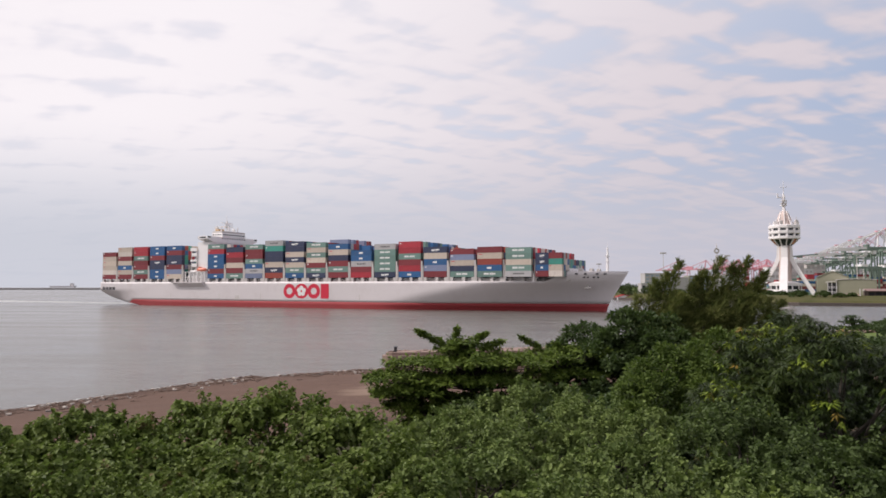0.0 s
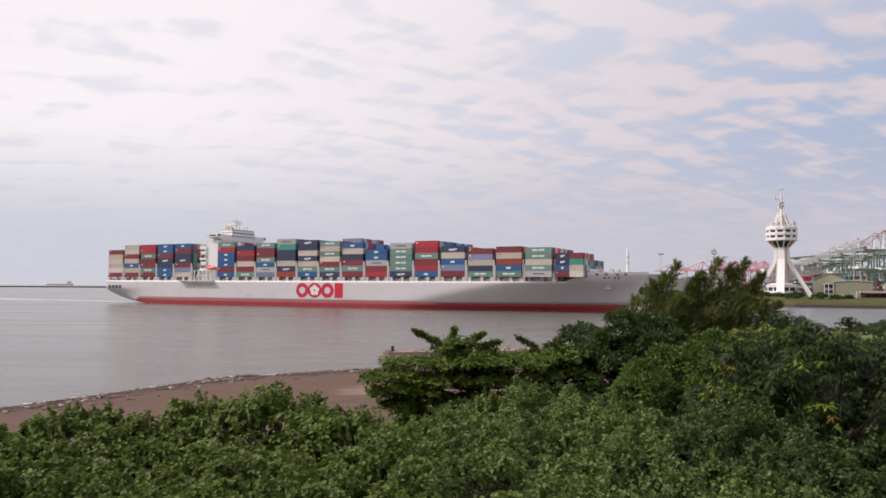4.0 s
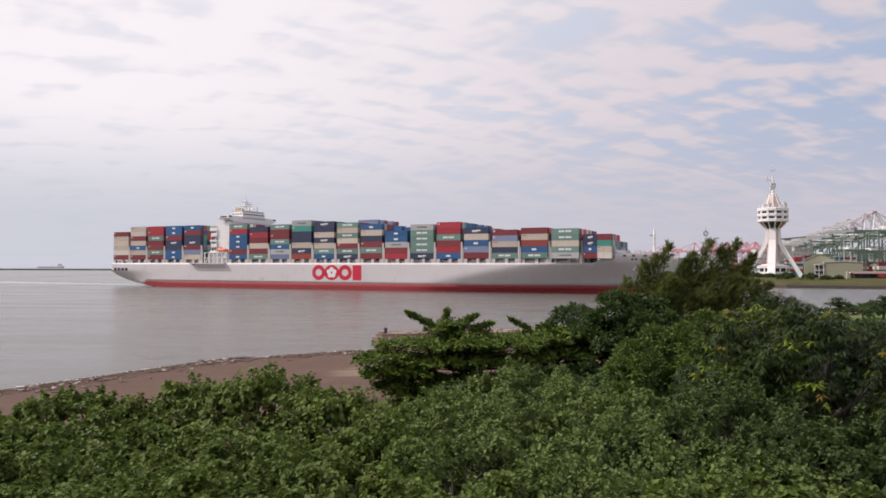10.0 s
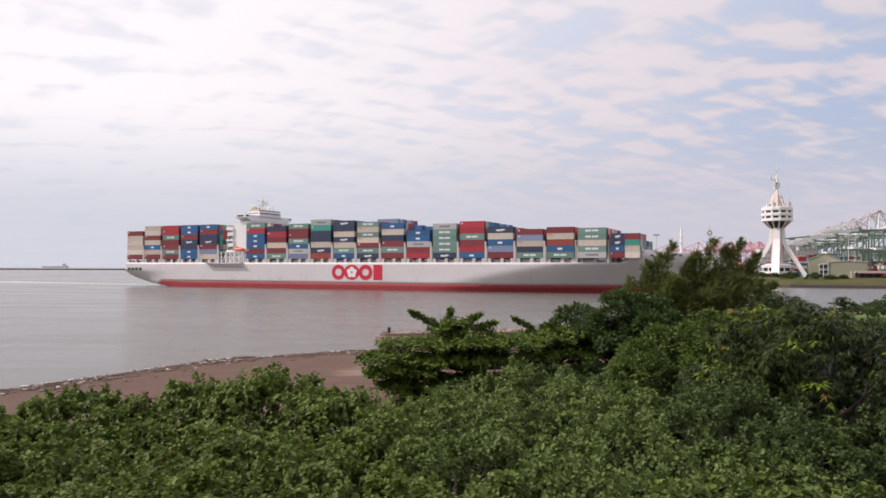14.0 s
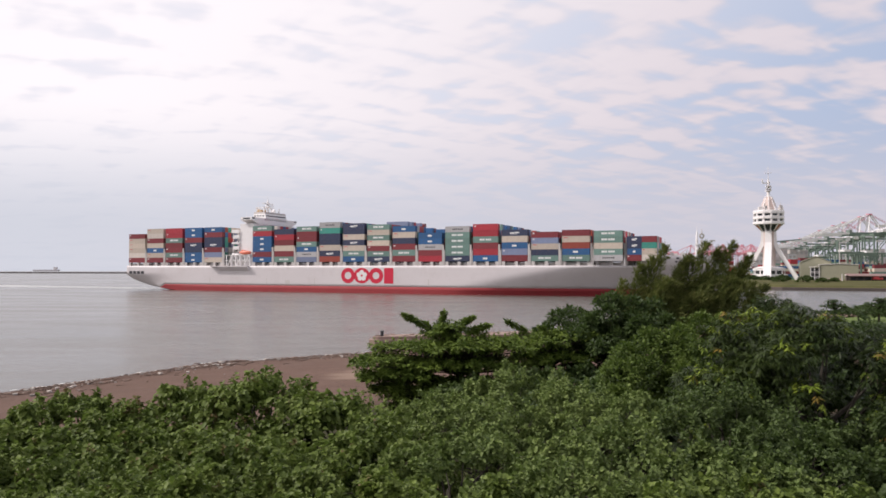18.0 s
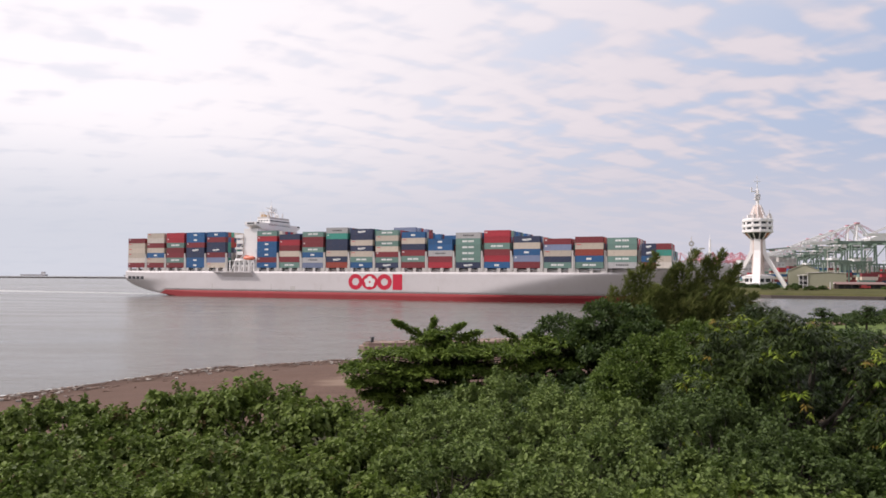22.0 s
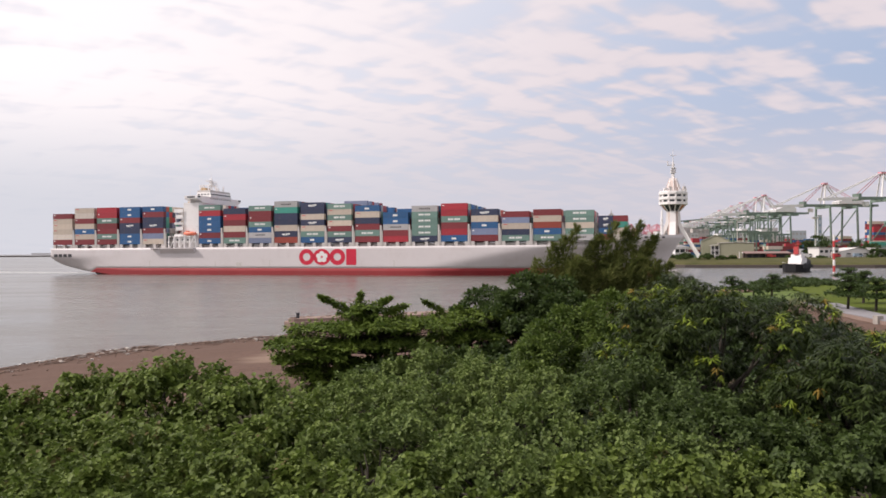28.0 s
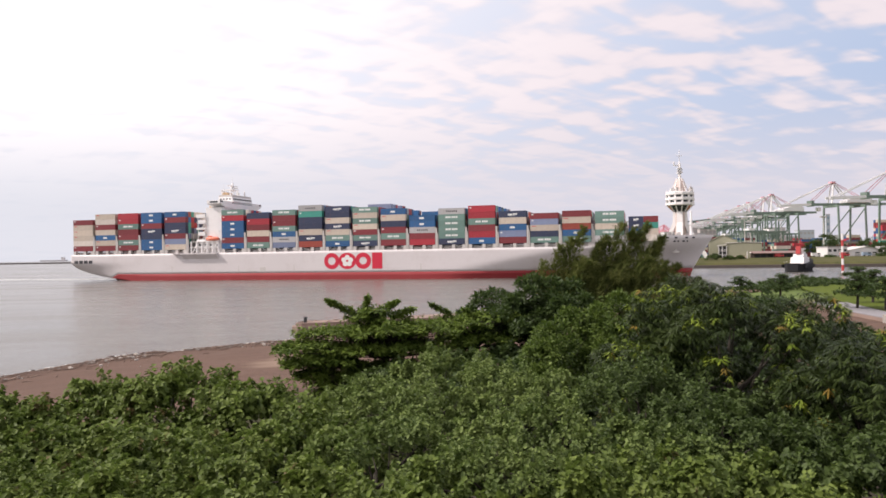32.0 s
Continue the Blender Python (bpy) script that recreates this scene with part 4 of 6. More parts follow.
    casuarina(17.5, 52, [(-2.4, 0, 5.6, -0.5, 0, 10.7, 0.66), (-3.4, 0, 4.6, -2.2, 0, 9.4, 0.7), (-4.0, 0, 3.4, -3.5, 0, 8.2, 0.75), (-1.0, 0, 5.4, 0.9, 0, 9.7, 0.7), (0.2, 0, 6.0, 2.5, 0, 11.0, 0.66), (1.6, 0, 5.8, 4.5, 0, 11.0, 0.66),
              (2.4, 0, 4.4, 5.3, 0, 9.4, 0.8), (0.2, -0.6, 3.6, 2.8, 0, 8.8, 0.9), (-2.6, -0.6, 3.0, -1.0, 0, 8.2, 0.9), (3.4, -0.3, 3.0, 6.8, 0, 7.9, 0.85), (-3.6, -0.8, 2.0, -2.6, -0.5, 6.4, 1.0), (-1.0, -0.9, 2.2, 0.8, -0.5, 7.0, 1.1),
              (1.6, -0.9, 2.0, 4.2, -0.5, 6.8, 1.1), (4.6, -0.6, 2.0, 8.4, -0.3, 6.7, 0.9), (5.2, -0.3, 1.4, 9.4, -0.2, 5.6, 0.9),
              (-0.6, 0.2, 5.6, 1.3, 0.2, 10.1, 0.7), (1.0, 0.2, 5.8, 3.6, 0.2, 10.6, 0.7), (2.6, 0.2, 5.6, 5.7, 0.2, 10.0, 0.7), (-3.0, 0.2, 5.0, -1.3, 0.2, 9.9, 0.7)],
              "feathery dark green casuarina tree bent by the wind", 12)
    for i, (x, y, t, r) in enumerate([(2.6, 41.6, 5.6, 2.2), (6.4, 42.5, 6.2, 2.2), (20.3, 43.5, 9.6, 2.0), (22.6, 44, 9.4, 2.0), (21.2, 40, 9.4, 2.0), (24.5, 41, 8.9, 2.4), (28.0, 39, 7.9, 2.8), (26.5, 30, 6.9, 3.2), (31, 33, 7.6, 3.2), (22.4, 23.0, 8.3, 2.4)]):
        shrub(x, y, t, r, "leaf mid" if x < 7 else "leaf dark", 5000, 110 + i, 0.25, 0.17, 12, 1.0, "dark green bushy tree on the slope", "tree")


plant_slope()
plant_trees()
# ---- the container ship: x forward from the aftermost stack, y to port from the starboard side, z from the waterline ----
MID = 21.4
BAYS = [0, 14, 28, 42, 56] + [88.9 + 14 * k for k in range(15)]
STACKS = ["RWWWPR", "WPRWBWR", "rrGRRGR", "BBRNNBB", "BRNNRLW",
          "GrBBBRB", "NrRWRG", "GRRGBYL", "YTNNWNO", "NNWNWGB", "GWGWRGN", "BWNRGR", "BBYRr", "YGGGGN", "rrGRrB", "NWBLR", "RLWNG", "RWOBG", "GGWGY"]
FORE = ("NNBR", "RTWP")
INNER = [0, 0, 0, 0, 0, 0, 0, 0, 0, 0, 1, 0, 1, 0, 0, 0, 0, 0, 0, -1]
BASE = 15.6
# mean height of a tier in each bay: standard boxes, mixed, or tall ones
TIERS = [2.75, 2.75, 2.75, 2.75, 2.75, 2.75, 2.88, 2.62, 2.88, 2.75, 2.62, 2.88, 2.75, 2.75, 2.88, 2.88, 2.62, 2.75, 2.62, 2.62]


def half(x, z):
    """Half the ship's breadth at x and height z."""
    w = min(max(z / 14, 0), 1)
    full, end = 200 + 58 * w ** 1.6, 310 + max(z, 0) / 18 * 11
    b = 1.0
    if x > full:
        b = max(0.0, 1 - ((x - full) / (end - full)) ** (1.3 + 1.2 * w))
    if x < 45 and z < 9:
        b *= 1 - (1 - max(z, -3) / 9) * ((45 - x) / 47) ** 2.2 * 0.6
    return max(MID * b, 0.06)


def keel(x):
    return 8.6 - 8.6 * min(1, max(0, (x + 1.4) / 36)) ** 0.40 - (0 if x < 34 else min(4, (x - 34) * 0.3))


def hull_top(x):
    return 13.65 + 4.25 * min(1, max(0, (x - 288) / 9))


def paint_line(x):
    """The height of the line between the red band and the pale hull."""
    return 3.4 - max(0.0, 27.0 - x) * 0.42


def hull_geo(band, xs, nz):
    rings = []
    for x in xs:
        a = max(keel(x), -4.0 if band else paint_line(x))
        b = max(min(hull_top(x), paint_line(x) - 0.004 if band else 99), a + 0.02)
        zs = [a + (b - a) * k / nz for k in range(nz + 1)]
        xx = [min(x, 310 + max(z, 0) / 18 * 11) for z in zs]
        r = [(q, MID - half(q - 0.02, z), z) for q, z in zip(xx, zs)] + [(q, MID + half(q - 0.02, z), z) for q, z in reversed(list(zip(xx, zs)))]
        rings.append(r)
    return Geo().rings(rings)


def ring_plate(cx, cz, rx, rz, wide, y0, y1, n=28):
    g = Geo()
    o = [(cx + rx * math.cos(2 * math.pi * i / n), cz + rz * math.sin(2 * math.pi * i / n)) for i in range(n)]
    q = [(cx + (rx - wide) * math.cos(2 * math.pi * i / n), cz + (rz - wide) * math.sin(2 * math.pi * i / n)) for i in range(n)]
    return g.rings([[(a, y1, b) for a, b in o], [(a, y0, b) for a, b in o], [(a, y0, b) for a, b in q], [(a, y1, b) for a, b in q], [(a, y1, b) for a, b in o]], caps=False)


def make_ship():
    ship = root("container_ship", pose(0, 0, 0), "long pale grey container ship with a red waterline band under way", "ship")
    aft = [-1.4, -0.6, 0.5, 2, 4, 7, 11, 16, 22, 24.5, 27, 30, 34.6]
    mid = [42, 50, 80, 120, 160, 195]
    bow = [205 + 4 * k for k in range(21)] + [288, 291, 294, 297, 299, 301, 303, 305, 307, 309, 311, 313, 315, 317, 318.4, 319.6, 320.6, 321.2]
    part("hull", hull_geo(False, aft + mid + bow, 9), "hull", ship, "pale grey painted hull", True)
    part("boot_topping", hull_geo(True, aft[8:] + mid + bow, 5), "boot", ship, "red band along the waterline", True)
    g = Geo().prism([(8, -1.5), (17, -1.5), (16, 2.2), (11.0, 3.2)], "y", MID - 0.7, MID + 0.7)
    part("rudder", g, "dark", ship, "dark rudder under the counter")
    # openings in the stern
    for i in range(4):
        part("mooring_opening", Geo().box(0.6 + i * 3.0, 2.9 + i * 3.0, -0.05, 0.3, 9.1, 10.7), "dark", ship)
    # ladder recess with its overhang
    g = Geo().prism([(0.4, 13.66), (-2.0, 13.66), (-2.0, 13.1), (0.4, 10.3)], "x", 67, 87)
    g.prism([(0.4, 13.66), (-2.0, 13.66), (-2.0, 13.2), (0.4, 12.6)], "x", 62, 67)
    part("side_platform", g, "hull", ship)
    part("pilot_door", Geo().box(110, 113, -0.06, 0.2, 4.0, 6.2), "steel", ship)
    for x in (60, 98, 128, 192):
        part("draught_mark", Geo().box(x, x + 0.5, -0.03, 0.1, 4.2, 7.2), "steel", ship)
    # red plain shapes on the side
    y0, y1 = -0.06, 0.05
    part("hull_marking", ring_plate(148.0, 8.75, 3.95, 3.85, 2.0, y0, y1), "logo", ship, "red painted ring")
    part("hull_marking", ring_plate(155.9, 8.75, 4.5, 3.85, 1.9, y0, y1), "logo", ship, "red painted ring round a blossom")
    g = Geo()
    for i in range(5):
        a = radians(90 + 72 * i)
        g.prism([(155.9 + 1.75 * math.cos(a) + 1.3 * math.cos(b), 8.75 + 1.65 * math.sin(a) + 1.2 * math.sin(b)) for b in [2 * math.pi * k / 10 for k in range(10)]], "y", y0 - 0.02 - i * 0.002, y1)
    emblem = part("emblem", g, "mark", ship, "white blossom emblem")
    part("emblem_core", Geo().prism([(155.9 + 0.55 * math.cos(b), 8.75 + 0.55 * math.sin(b)) for b in [2 * math.pi * k / 10 for k in range(10)]], "y", y0 - 0.06, y1), "logo", emblem)
    part("hull_marking", ring_plate(163.9, 8.75, 4.0, 3.85, 2.1, y0, y1), "logo", ship, "red painted ring")
    part("hull_marking", Geo().prism([(168.4, 4.95), (173.2, 4.95), (173.5, 5.25), (173.5, 12.2), (173.2, 12.5), (168.4, 12.5)], "y", y0, y1), "logo", ship, "red painted block")
    # hatch coamings, pedestals, lashing bridges
    for i, x in enumerate(BAYS):
        top = BASE - 0.06
        b = min(half(x + 12, 13.6), MID)
        o = MID - b
        g = Geo().box(x + 0.4, x + 11.9, o + 2.2, 2 * MID - o - 2.2, 13.655, top - 0.5)
        part("hatch_cover", g, "steel", ship)
        for dx in (0.0, 6.2, 11.0):
            part("pedestal", Geo().box(x + dx, x + dx + 1.5, o + 0.15, o + 1.5, 13.6, top), "steel", ship)
        g = Geo()
        h = 23.4 if i != 19 else 18.5
        for y in [o + 0.15] + [o + 5 + 5 * k for k in range(int((2 * b - 8) / 5))] + [2 * MID - o - 0.7]:
            g.box(x + 12.4, x + 13.2, y, y + 0.55, 13.6, h)
            g.box(x + 13.35, x + 13.75, y, y + 0.55, 13.6, h - 2.6)
        for z in (16.2, 18.8, 21.2):
            if z < h:
                g.box(x + 12.5, x + 13.7, o + 0.2, 2 * MID - o - 0.2, z, z + 0.16)
        part("lashing_bridge", g, "steel", ship)
    # forecastle: breakwater, bulwark fittings, foremast, anchors
    o = MID - half(298, 14)
    part("wave_breaker", Geo().prism([(291.4, 13.8), (298.4, 17.4), (296.4, 20.4), (292.0, 20.4)], "y", o + 2.5, 2 * MID - o - 2.5), "hull", ship)
    for x in (300.5, 304.0, 308.5, 311.5):
        y = MID - half(x, 16.9)
        part("fairlead", Geo().box(x, x + 1.1, y - 0.12, y + 0.6, 16.5, 17.1), "dark", ship)
    for k, L in ((0, 1.4), (1.8, 1.0), (3.6, 1.6), (5.6, 1.1)):
        x = 303 + k
        y = MID - half(x + L / 2, 15.2)
        part("name_bar", Geo().box(x, x + L, y - 0.16, y + 0.4, 15.0, 15.55), "dark", ship)
    y = MID - half(304.5, 11.6)
    g = Geo().box(304.2, 304.9, y - 0.7, y + 0.3, 10.6, 12.9)
    g.box(303.2, 305.9, y - 0.75, y + 0.2, 10.3, 11.1)
    part("anchor", g, "steel", ship, "grey anchor in its pocket")
    g = Geo().tube((311.5, MID, 17.4), (311.5, MID, 28.6), 0.75, 0.4, 10)
    g.box(311.1, 311.9, MID - 3.0, MID + 3.0, 24.6, 25.0)
    g.box(310.7, 312.3, MID - 1, MID + 1, 22.5, 22.8)
    g.tube((311.5, MID, 28.6), (311.5, MID, 30.8), 0.12, 0.06, 6)
    part("foremast", g, "white", ship)
    for x, y in ((306, 15), (306, 27), (302, 12), (302, 30)):
        part("winch", Geo().tube((x, y - 1.3, 18.6), (x, y + 1.3, 18.6), 0.8, 0.8, 10).box(x - 0.9, x + 0.9, y - 1.5, y + 1.5, 17.4, 18.2), "steel", ship)
    for x in (4, 30, 230, 284):
        part("deck_post", Geo().tube((x, 0.5, 13.6), (x, 0.5, 17.2), 0.14, 0.1, 6), "white", ship)
    # house and bridge
    house = part("house", Geo().box(78.5, 87.4, 2.6, 40.2, 13.6, 36.5), "white", ship, "white deckhouse")
    part("funnel", Geo().rings([[(x, y, z) for x, y in ((70.6, 17), (76.8, 17), (76.8, 26), (70.6, 26))] for z in (13.6, 36)] +
                               [[(71.3, 17.6, 40.5), (76.2, 17.6, 40.5), (76.2, 25.4, 40.5), (71.3, 25.4, 40.5)]]), "buff", ship, "buff funnel behind the bridge")
    for k in range(8):
        z = 15.4 + 2.7 * k
        part("house_deck", Geo().box(78.45, 87.5, 2.55, 40.25, z + 1.5, z + 1.6), "white", house)
        for y in (9, 14, 19, 24, 29, 34):
            part("window", Geo().box(87.35, 87.45, y, y + 1.0, z + 0.4, z + 1.1), "glass", house)
    # open stairs and galleries on the quarter
    for k, z in enumerate((19.4, 22.4, 25.4, 28.4, 31.4)):
        g = Geo().box(74.0, 78.5, 2.0, 6.0, z, z + 0.2)
        g.box(73.4 + 1.2 * (k % 2), 78.5, 1.9, 2.1, z + 0.1, z + (1.9 if k in (1, 3, 4) else 1.0))
        g.beam((74.5, 3, z - 3), (78, 3, z), 0.8, 0.2)
        for x in (74.1, 78.2):
            g.box(x, x + 0.22, 2.1, 2.32, z - 3, z + 0.2)
        part("gallery", g, "white", ship)
    for x in (71, 74, 77, 80, 83, 86.4):
        part("deck_pillar", Geo().box(x, x + 0.45, 0.3, 0.75, 13.6, 19.3), "white", ship)
    for z in (16.4, 19.3):
        part("boat_deck", Geo().box(70.6, 87, 0.3, 5.0, z, z + 0.22), "white", ship)
    part("side_house", Geo().box(73.0, 87.3, 2.2, 5.4, 13.6, 19.2), "white", ship)
    for x, w in ((74.4, 1.4), (77.6, 0.9), (80.6, 1.4), (84.4, 0.9)):
        part("side_door", Geo().box(x, x + w, 2.1, 2.3, 14.0, 16.0), "steel", ship)
        part("side_window", Geo().box(x + 0.2, x + w, 2.1, 2.3, 17.2, 18.1), "glass", ship)
    for z in (20.4, 23.4, 26.4, 29.4):
        part("gallery_rail", Geo().box(73.6, 78.6, 1.86, 1.96, z, z + 0.12).box(73.6, 78.6, 1.86, 1.96, z - 0.5, z - 0.4), "white", ship)
    for x in (72, 78, 83):
        part("deck_brace", Geo().beam((x, 0.5, 13.8), (x + 3, 0.5, 19.3), 0.3, 0.3), "white", ship)
    boat = Geo().rings([[(x, 1.9 + w * math.cos(a), 20.8 + 0.75 * h * math.sin(a)) for a in [2 * math.pi * i / 12 for i in range(12)]] for x, w, h in
                        ((78.9, 0.3, 0.4), (79.7, 1.0, 1.0), (81, 1.4, 1.3), (84.2, 1.4, 1.25), (85.6, 1.0, 1.0), (86.3, 0.3, 0.4))])
    lifeboat = part("lifeboat", boat, "orange", ship, "orange enclosed lifeboat", True)
    part("canopy", Geo().box(80.4, 81.8, 1.2, 2.6, 21.5, 22.2), "orange", lifeboat)
    for x in (78.8, 86.2):
        part("davit", Geo().beam((x, 4.6, 19.5), (x, 4.2, 24.4), 0.35, 0.35).beam((x, 4.2, 24.4), (x, 1.7, 24.6), 0.3, 0.3), "white", ship)
    g = Geo().prism([(0.6, 38.4), (6, 36.4), (37, 36.4), (41.4, 38.4), (41.4, 39.9), (0.6, 39.9)], "x", 80.4, 87.8)
    bridge = part("bridge", g, "white", ship, "white bridge with wings out to both sides")
    for y in range(12, 31, 2):
        part("bridge_window", Geo().box(87.72, 87.84, y, y + 0.9, 38.8, 39.3), "glass", bridge)
    for y in (0.9, 39):
        part("wing_window", Geo().box(87.72, 87.84, y, y + 2.2, 39.0, 39.8), "glass", bridge)
    part("wing_window", Geo().box(82, 86.5, 0.52, 0.7, 38.8, 39.5), "glass", bridge)
    part("wheelhouse", Geo().prism([(79.6, 39.9), (88.3, 39.9), (87.7, 42.4), (80, 42.4)], "y", 12, 31), "white", bridge)
    for k in range(12):
        part("wheelhouse_window", Geo().box(88.0, 88.25, 12.5 + 1.52 * k, 13.5 + 1.52 * k, 41.0, 41.6), "glass", bridge)
    for k in range(4):
        part("wheelhouse_window", Geo().box(80.6 + 1.8 * k, 81.6 + 1.8 * k, 11.9, 12.1, 41.0, 41.6), "glass", bridge)
    part("top_rail", Geo().box(80, 87.6, 12.2, 12.3, 42.4, 43.4).box(87.5, 87.6, 12.2, 30.8, 42.4, 43.4), "steel", bridge)
    mast = part("radar_mast", Geo().tube((82.2, MID, 42.4), (82.2, MID, 53.6), 0.3, 0.06, 8), "white", ship)
    for y in (19.6, 23.2):
        for x, q in ((81.2, 82), (84.4, 82.4)):
            part("mast_leg", Geo().beam((x, y, 42.4), (q, MID, 50.4), 0.35, 0.35), "white", mast)
    part("radar_platform", Geo().box(80.6, 84.6, 18.4, 24.4, 46.4, 46.7), "white", mast)
    part("crosstree", Geo().box(81.4, 83, 17, 25.8, 48.7, 48.95), "white", mast)
    part("signal_house", Geo().prism([(81.8, 42.4), (84.8, 42.4), (84.4, 44.8), (82.2, 44.8)], "y", 12.6, 17), "buff", bridge, "buff painted signal house")
    for x, y in ((80.8, 13.0), (83.2, 12.6), (86.0, 12.6), (86.8, 18.0), (86.8, 25.0)):
        part("deck_stanchion", Geo().box(x, x + 0.5, y, y + 0.5, 42.4, 46.2), "white", bridge)
    part("monkey_rail", Geo().box(80.8, 87.3, 12.6, 12.9, 45.9, 46.2), "white", bridge)
    part("radar_scanner", Geo().box(83.6, 84.1, 18.6, 24.2, 47.4, 47.9), "white", ship)
    for y in (14, 28):
        part("antenna_dome", Geo().lathe([(0.05, 43.6), (0.9, 44.1), (1.1, 45.0), (0.8, 45.8), (0.1, 46.2)], 12, (81.5, y)), "white", ship, "", True)
    for y, h in ((14, 49.5), (27, 47.5), (4, 43.5), (39, 43.0)):
        part("whip_antenna", Geo().tube((81.6, y, 39.8), (81.6, y, h), 0.1, 0.05, 5), "white", ship)
    return ship


ship = make_ship()


def box_mesh(L, name):
    """A shipping container: frame, ribbed sides, roof and door bars."""
    W, H = 2.438, 2.59
    g = Geo().box(0.08, L - 0.08, 0.06, W - 0.06, 0.1, H - 0.05)
    for x in (0, L - 0.16):
        for y in (0, W - 0.16):
            g.box(x, x + 0.16, y, y + 0.16, 0, H)
    for y in (0, W - 0.1):
        g.box(0.16, L - 0.16, y, y + 0.1, 0, 0.16).box(0.16, L - 0.16, y, y + 0.1, H - 0.12, H)
    n = int(L / 0.55)
    for i in range(n):
        x = 0.3 + (L - 0.6) * i / n
        g.box(x, x + 0.26, 0.024, 0.06, 0.2, H - 0.16)
    for y in (0.5, 0.95, 1.45, 1.9):
        g.box(L - 0.08, L - 0.03, y, y + 0.05, 0.15, H - 0.15)
    return g.mesh(name)


LONG, SHORT = box_mesh(12.19, "container"), box_mesh(6.06, "container")


def mark_geo(kind, L):
    """Plain bars where a container carries writing that cannot be read."""
    g = Geo()
    if kind == 0:
        for a, b in ((0.27, 0.36), (0.37, 0.47), (0.51, 0.58), (0.59, 0.66), (0.67, 0.73)):
            g.box(L * a, L * b, 0.012, 0.05, 1.0, 1.8)
    elif kind == 1:
        g.box(L * 0.4, L * 0.58, 0.012, 0.05, 0.9, 1.75)
    elif kind == 2:
        g.box(L * 0.05, L * 0.12, 0.012, 0.05, 1.7, 2.2)
    elif kind == 4:
        for k in range(6):
            g.box(L * (0.3 + 0.075 * k), L * (0.345 + 0.075 * k), 0.012, 0.05, 1.0, 1.7)
    elif kind == 5:
        g.box(L * 0.06, L * 0.2, 0.012, 0.05, 1.9, 2.2)
    else:
        g.box(L * 0.33, L * 0.5, 0.012, 0.05, 1.0, 1.6).box(L * 0.51, L * 0.68, 0.012, 0.05, 1.15, 1.75).box(L * 0.36, L * 0.6, 0.012, 0.05, 0.75, 0.92)
    return g.mesh("marking")


MARKS = {(k, L): mark_geo(k, L) for k in range(6) for L in (12.19, 6.06)}
for (k, L), me in MARKS.items():
    me.materials.append(M["dark" if k == 4 else "logo" if k == 5 else "mark"])
RIDERS = []          # things that ride on the ship, each with its place on it


def load_containers():
    rng = random.Random(3)
    meshes = {}

    def box(key, L, x, y, z, tall):
        if (key, L, tall) not in meshes:
            me = (LONG if L > 10 else SHORT).copy()
            me.transform(Matrix.Diagonal((1, 1, (tall - 0.03) / 2.59, 1)))
            me.materials.append(M["box " + key])
            meshes[key, L, tall] = me
        ob = new("container", meshes[key, L, tall])
        tagged(ob, BOX_WORDS[key] + " steel shipping container stacked on the ship", "container", "containers on the ship")
        kind = {"G": 0, "B": 1, "R": 2, "N": 3, "Y": 4, "r": 2, "T": 2, "W": 5, "L": 2}.get(key)
        if kind is not None and (kind in (0, 1, 4) or rng.random() < 0.7):
            m = new("marking", MARKS[kind, L])
            m.parent = ob
            tagged(m, "dark bars of writing" if kind == 4 else "small red bar of writing" if kind == 5 else "white bars of writing")
        RIDERS.append((ob, pose(x, y, z)))

    for x, column in zip(BAYS, STACKS):
        n, tall = len(column), TIERS[BAYS.index(x)]
        for i, key in enumerate(column):
            box(key, 12.19, x, 0.12, BASE + tall * (n - 1 - i), tall)
    for j, column in enumerate(FORE):
        for i, key in enumerate(column):
            box(key, 6.06, BAYS[-1] + j * 6.13, 0.6, BASE + TIERS[-1] * (len(column) - 1 - i), TIERS[-1])
    # the rows behind, one block a bay
    keys = "RRrOBBNGGTWPYL"
    for b, x in enumerate(BAYS):
        n = len(STACKS[b]) if b < 19 else 4
        g = Geo()
        index = []
        slots = sorted(set(keys))
        rows = range(1, 17) if b < 18 else range(1, 14)
        for r in rows:
            h = n + (INNER[b] if r > 7 else 0) - (1 if rng.random() < (0.25 if r < 9 else 0.5) else 0)
            for t in range(max(h, 2)):
                key = rng.choice(keys)
                y = 0.12 + r * 2.52 + (0.6 if b > 17 else 0)
                g.box(x, x + 12.19, y, y + 2.44, BASE + TIERS[b] * t, BASE + TIERS[b] * (t + 1) - 0.03)
                index += [slots.index(key)] * 6
        me = g.mesh("container_stack")
        for key in slots:
            me.materials.append(M["box " + key])
        me.polygons.foreach_set("material_index", index)
        ob = tagged(new("container_stack", me), "block of mixed coloured containers behind the outer row", "containers", kind="stuff")
        RIDERS.append((ob, pose(0, 0, 0)))


load_containers()


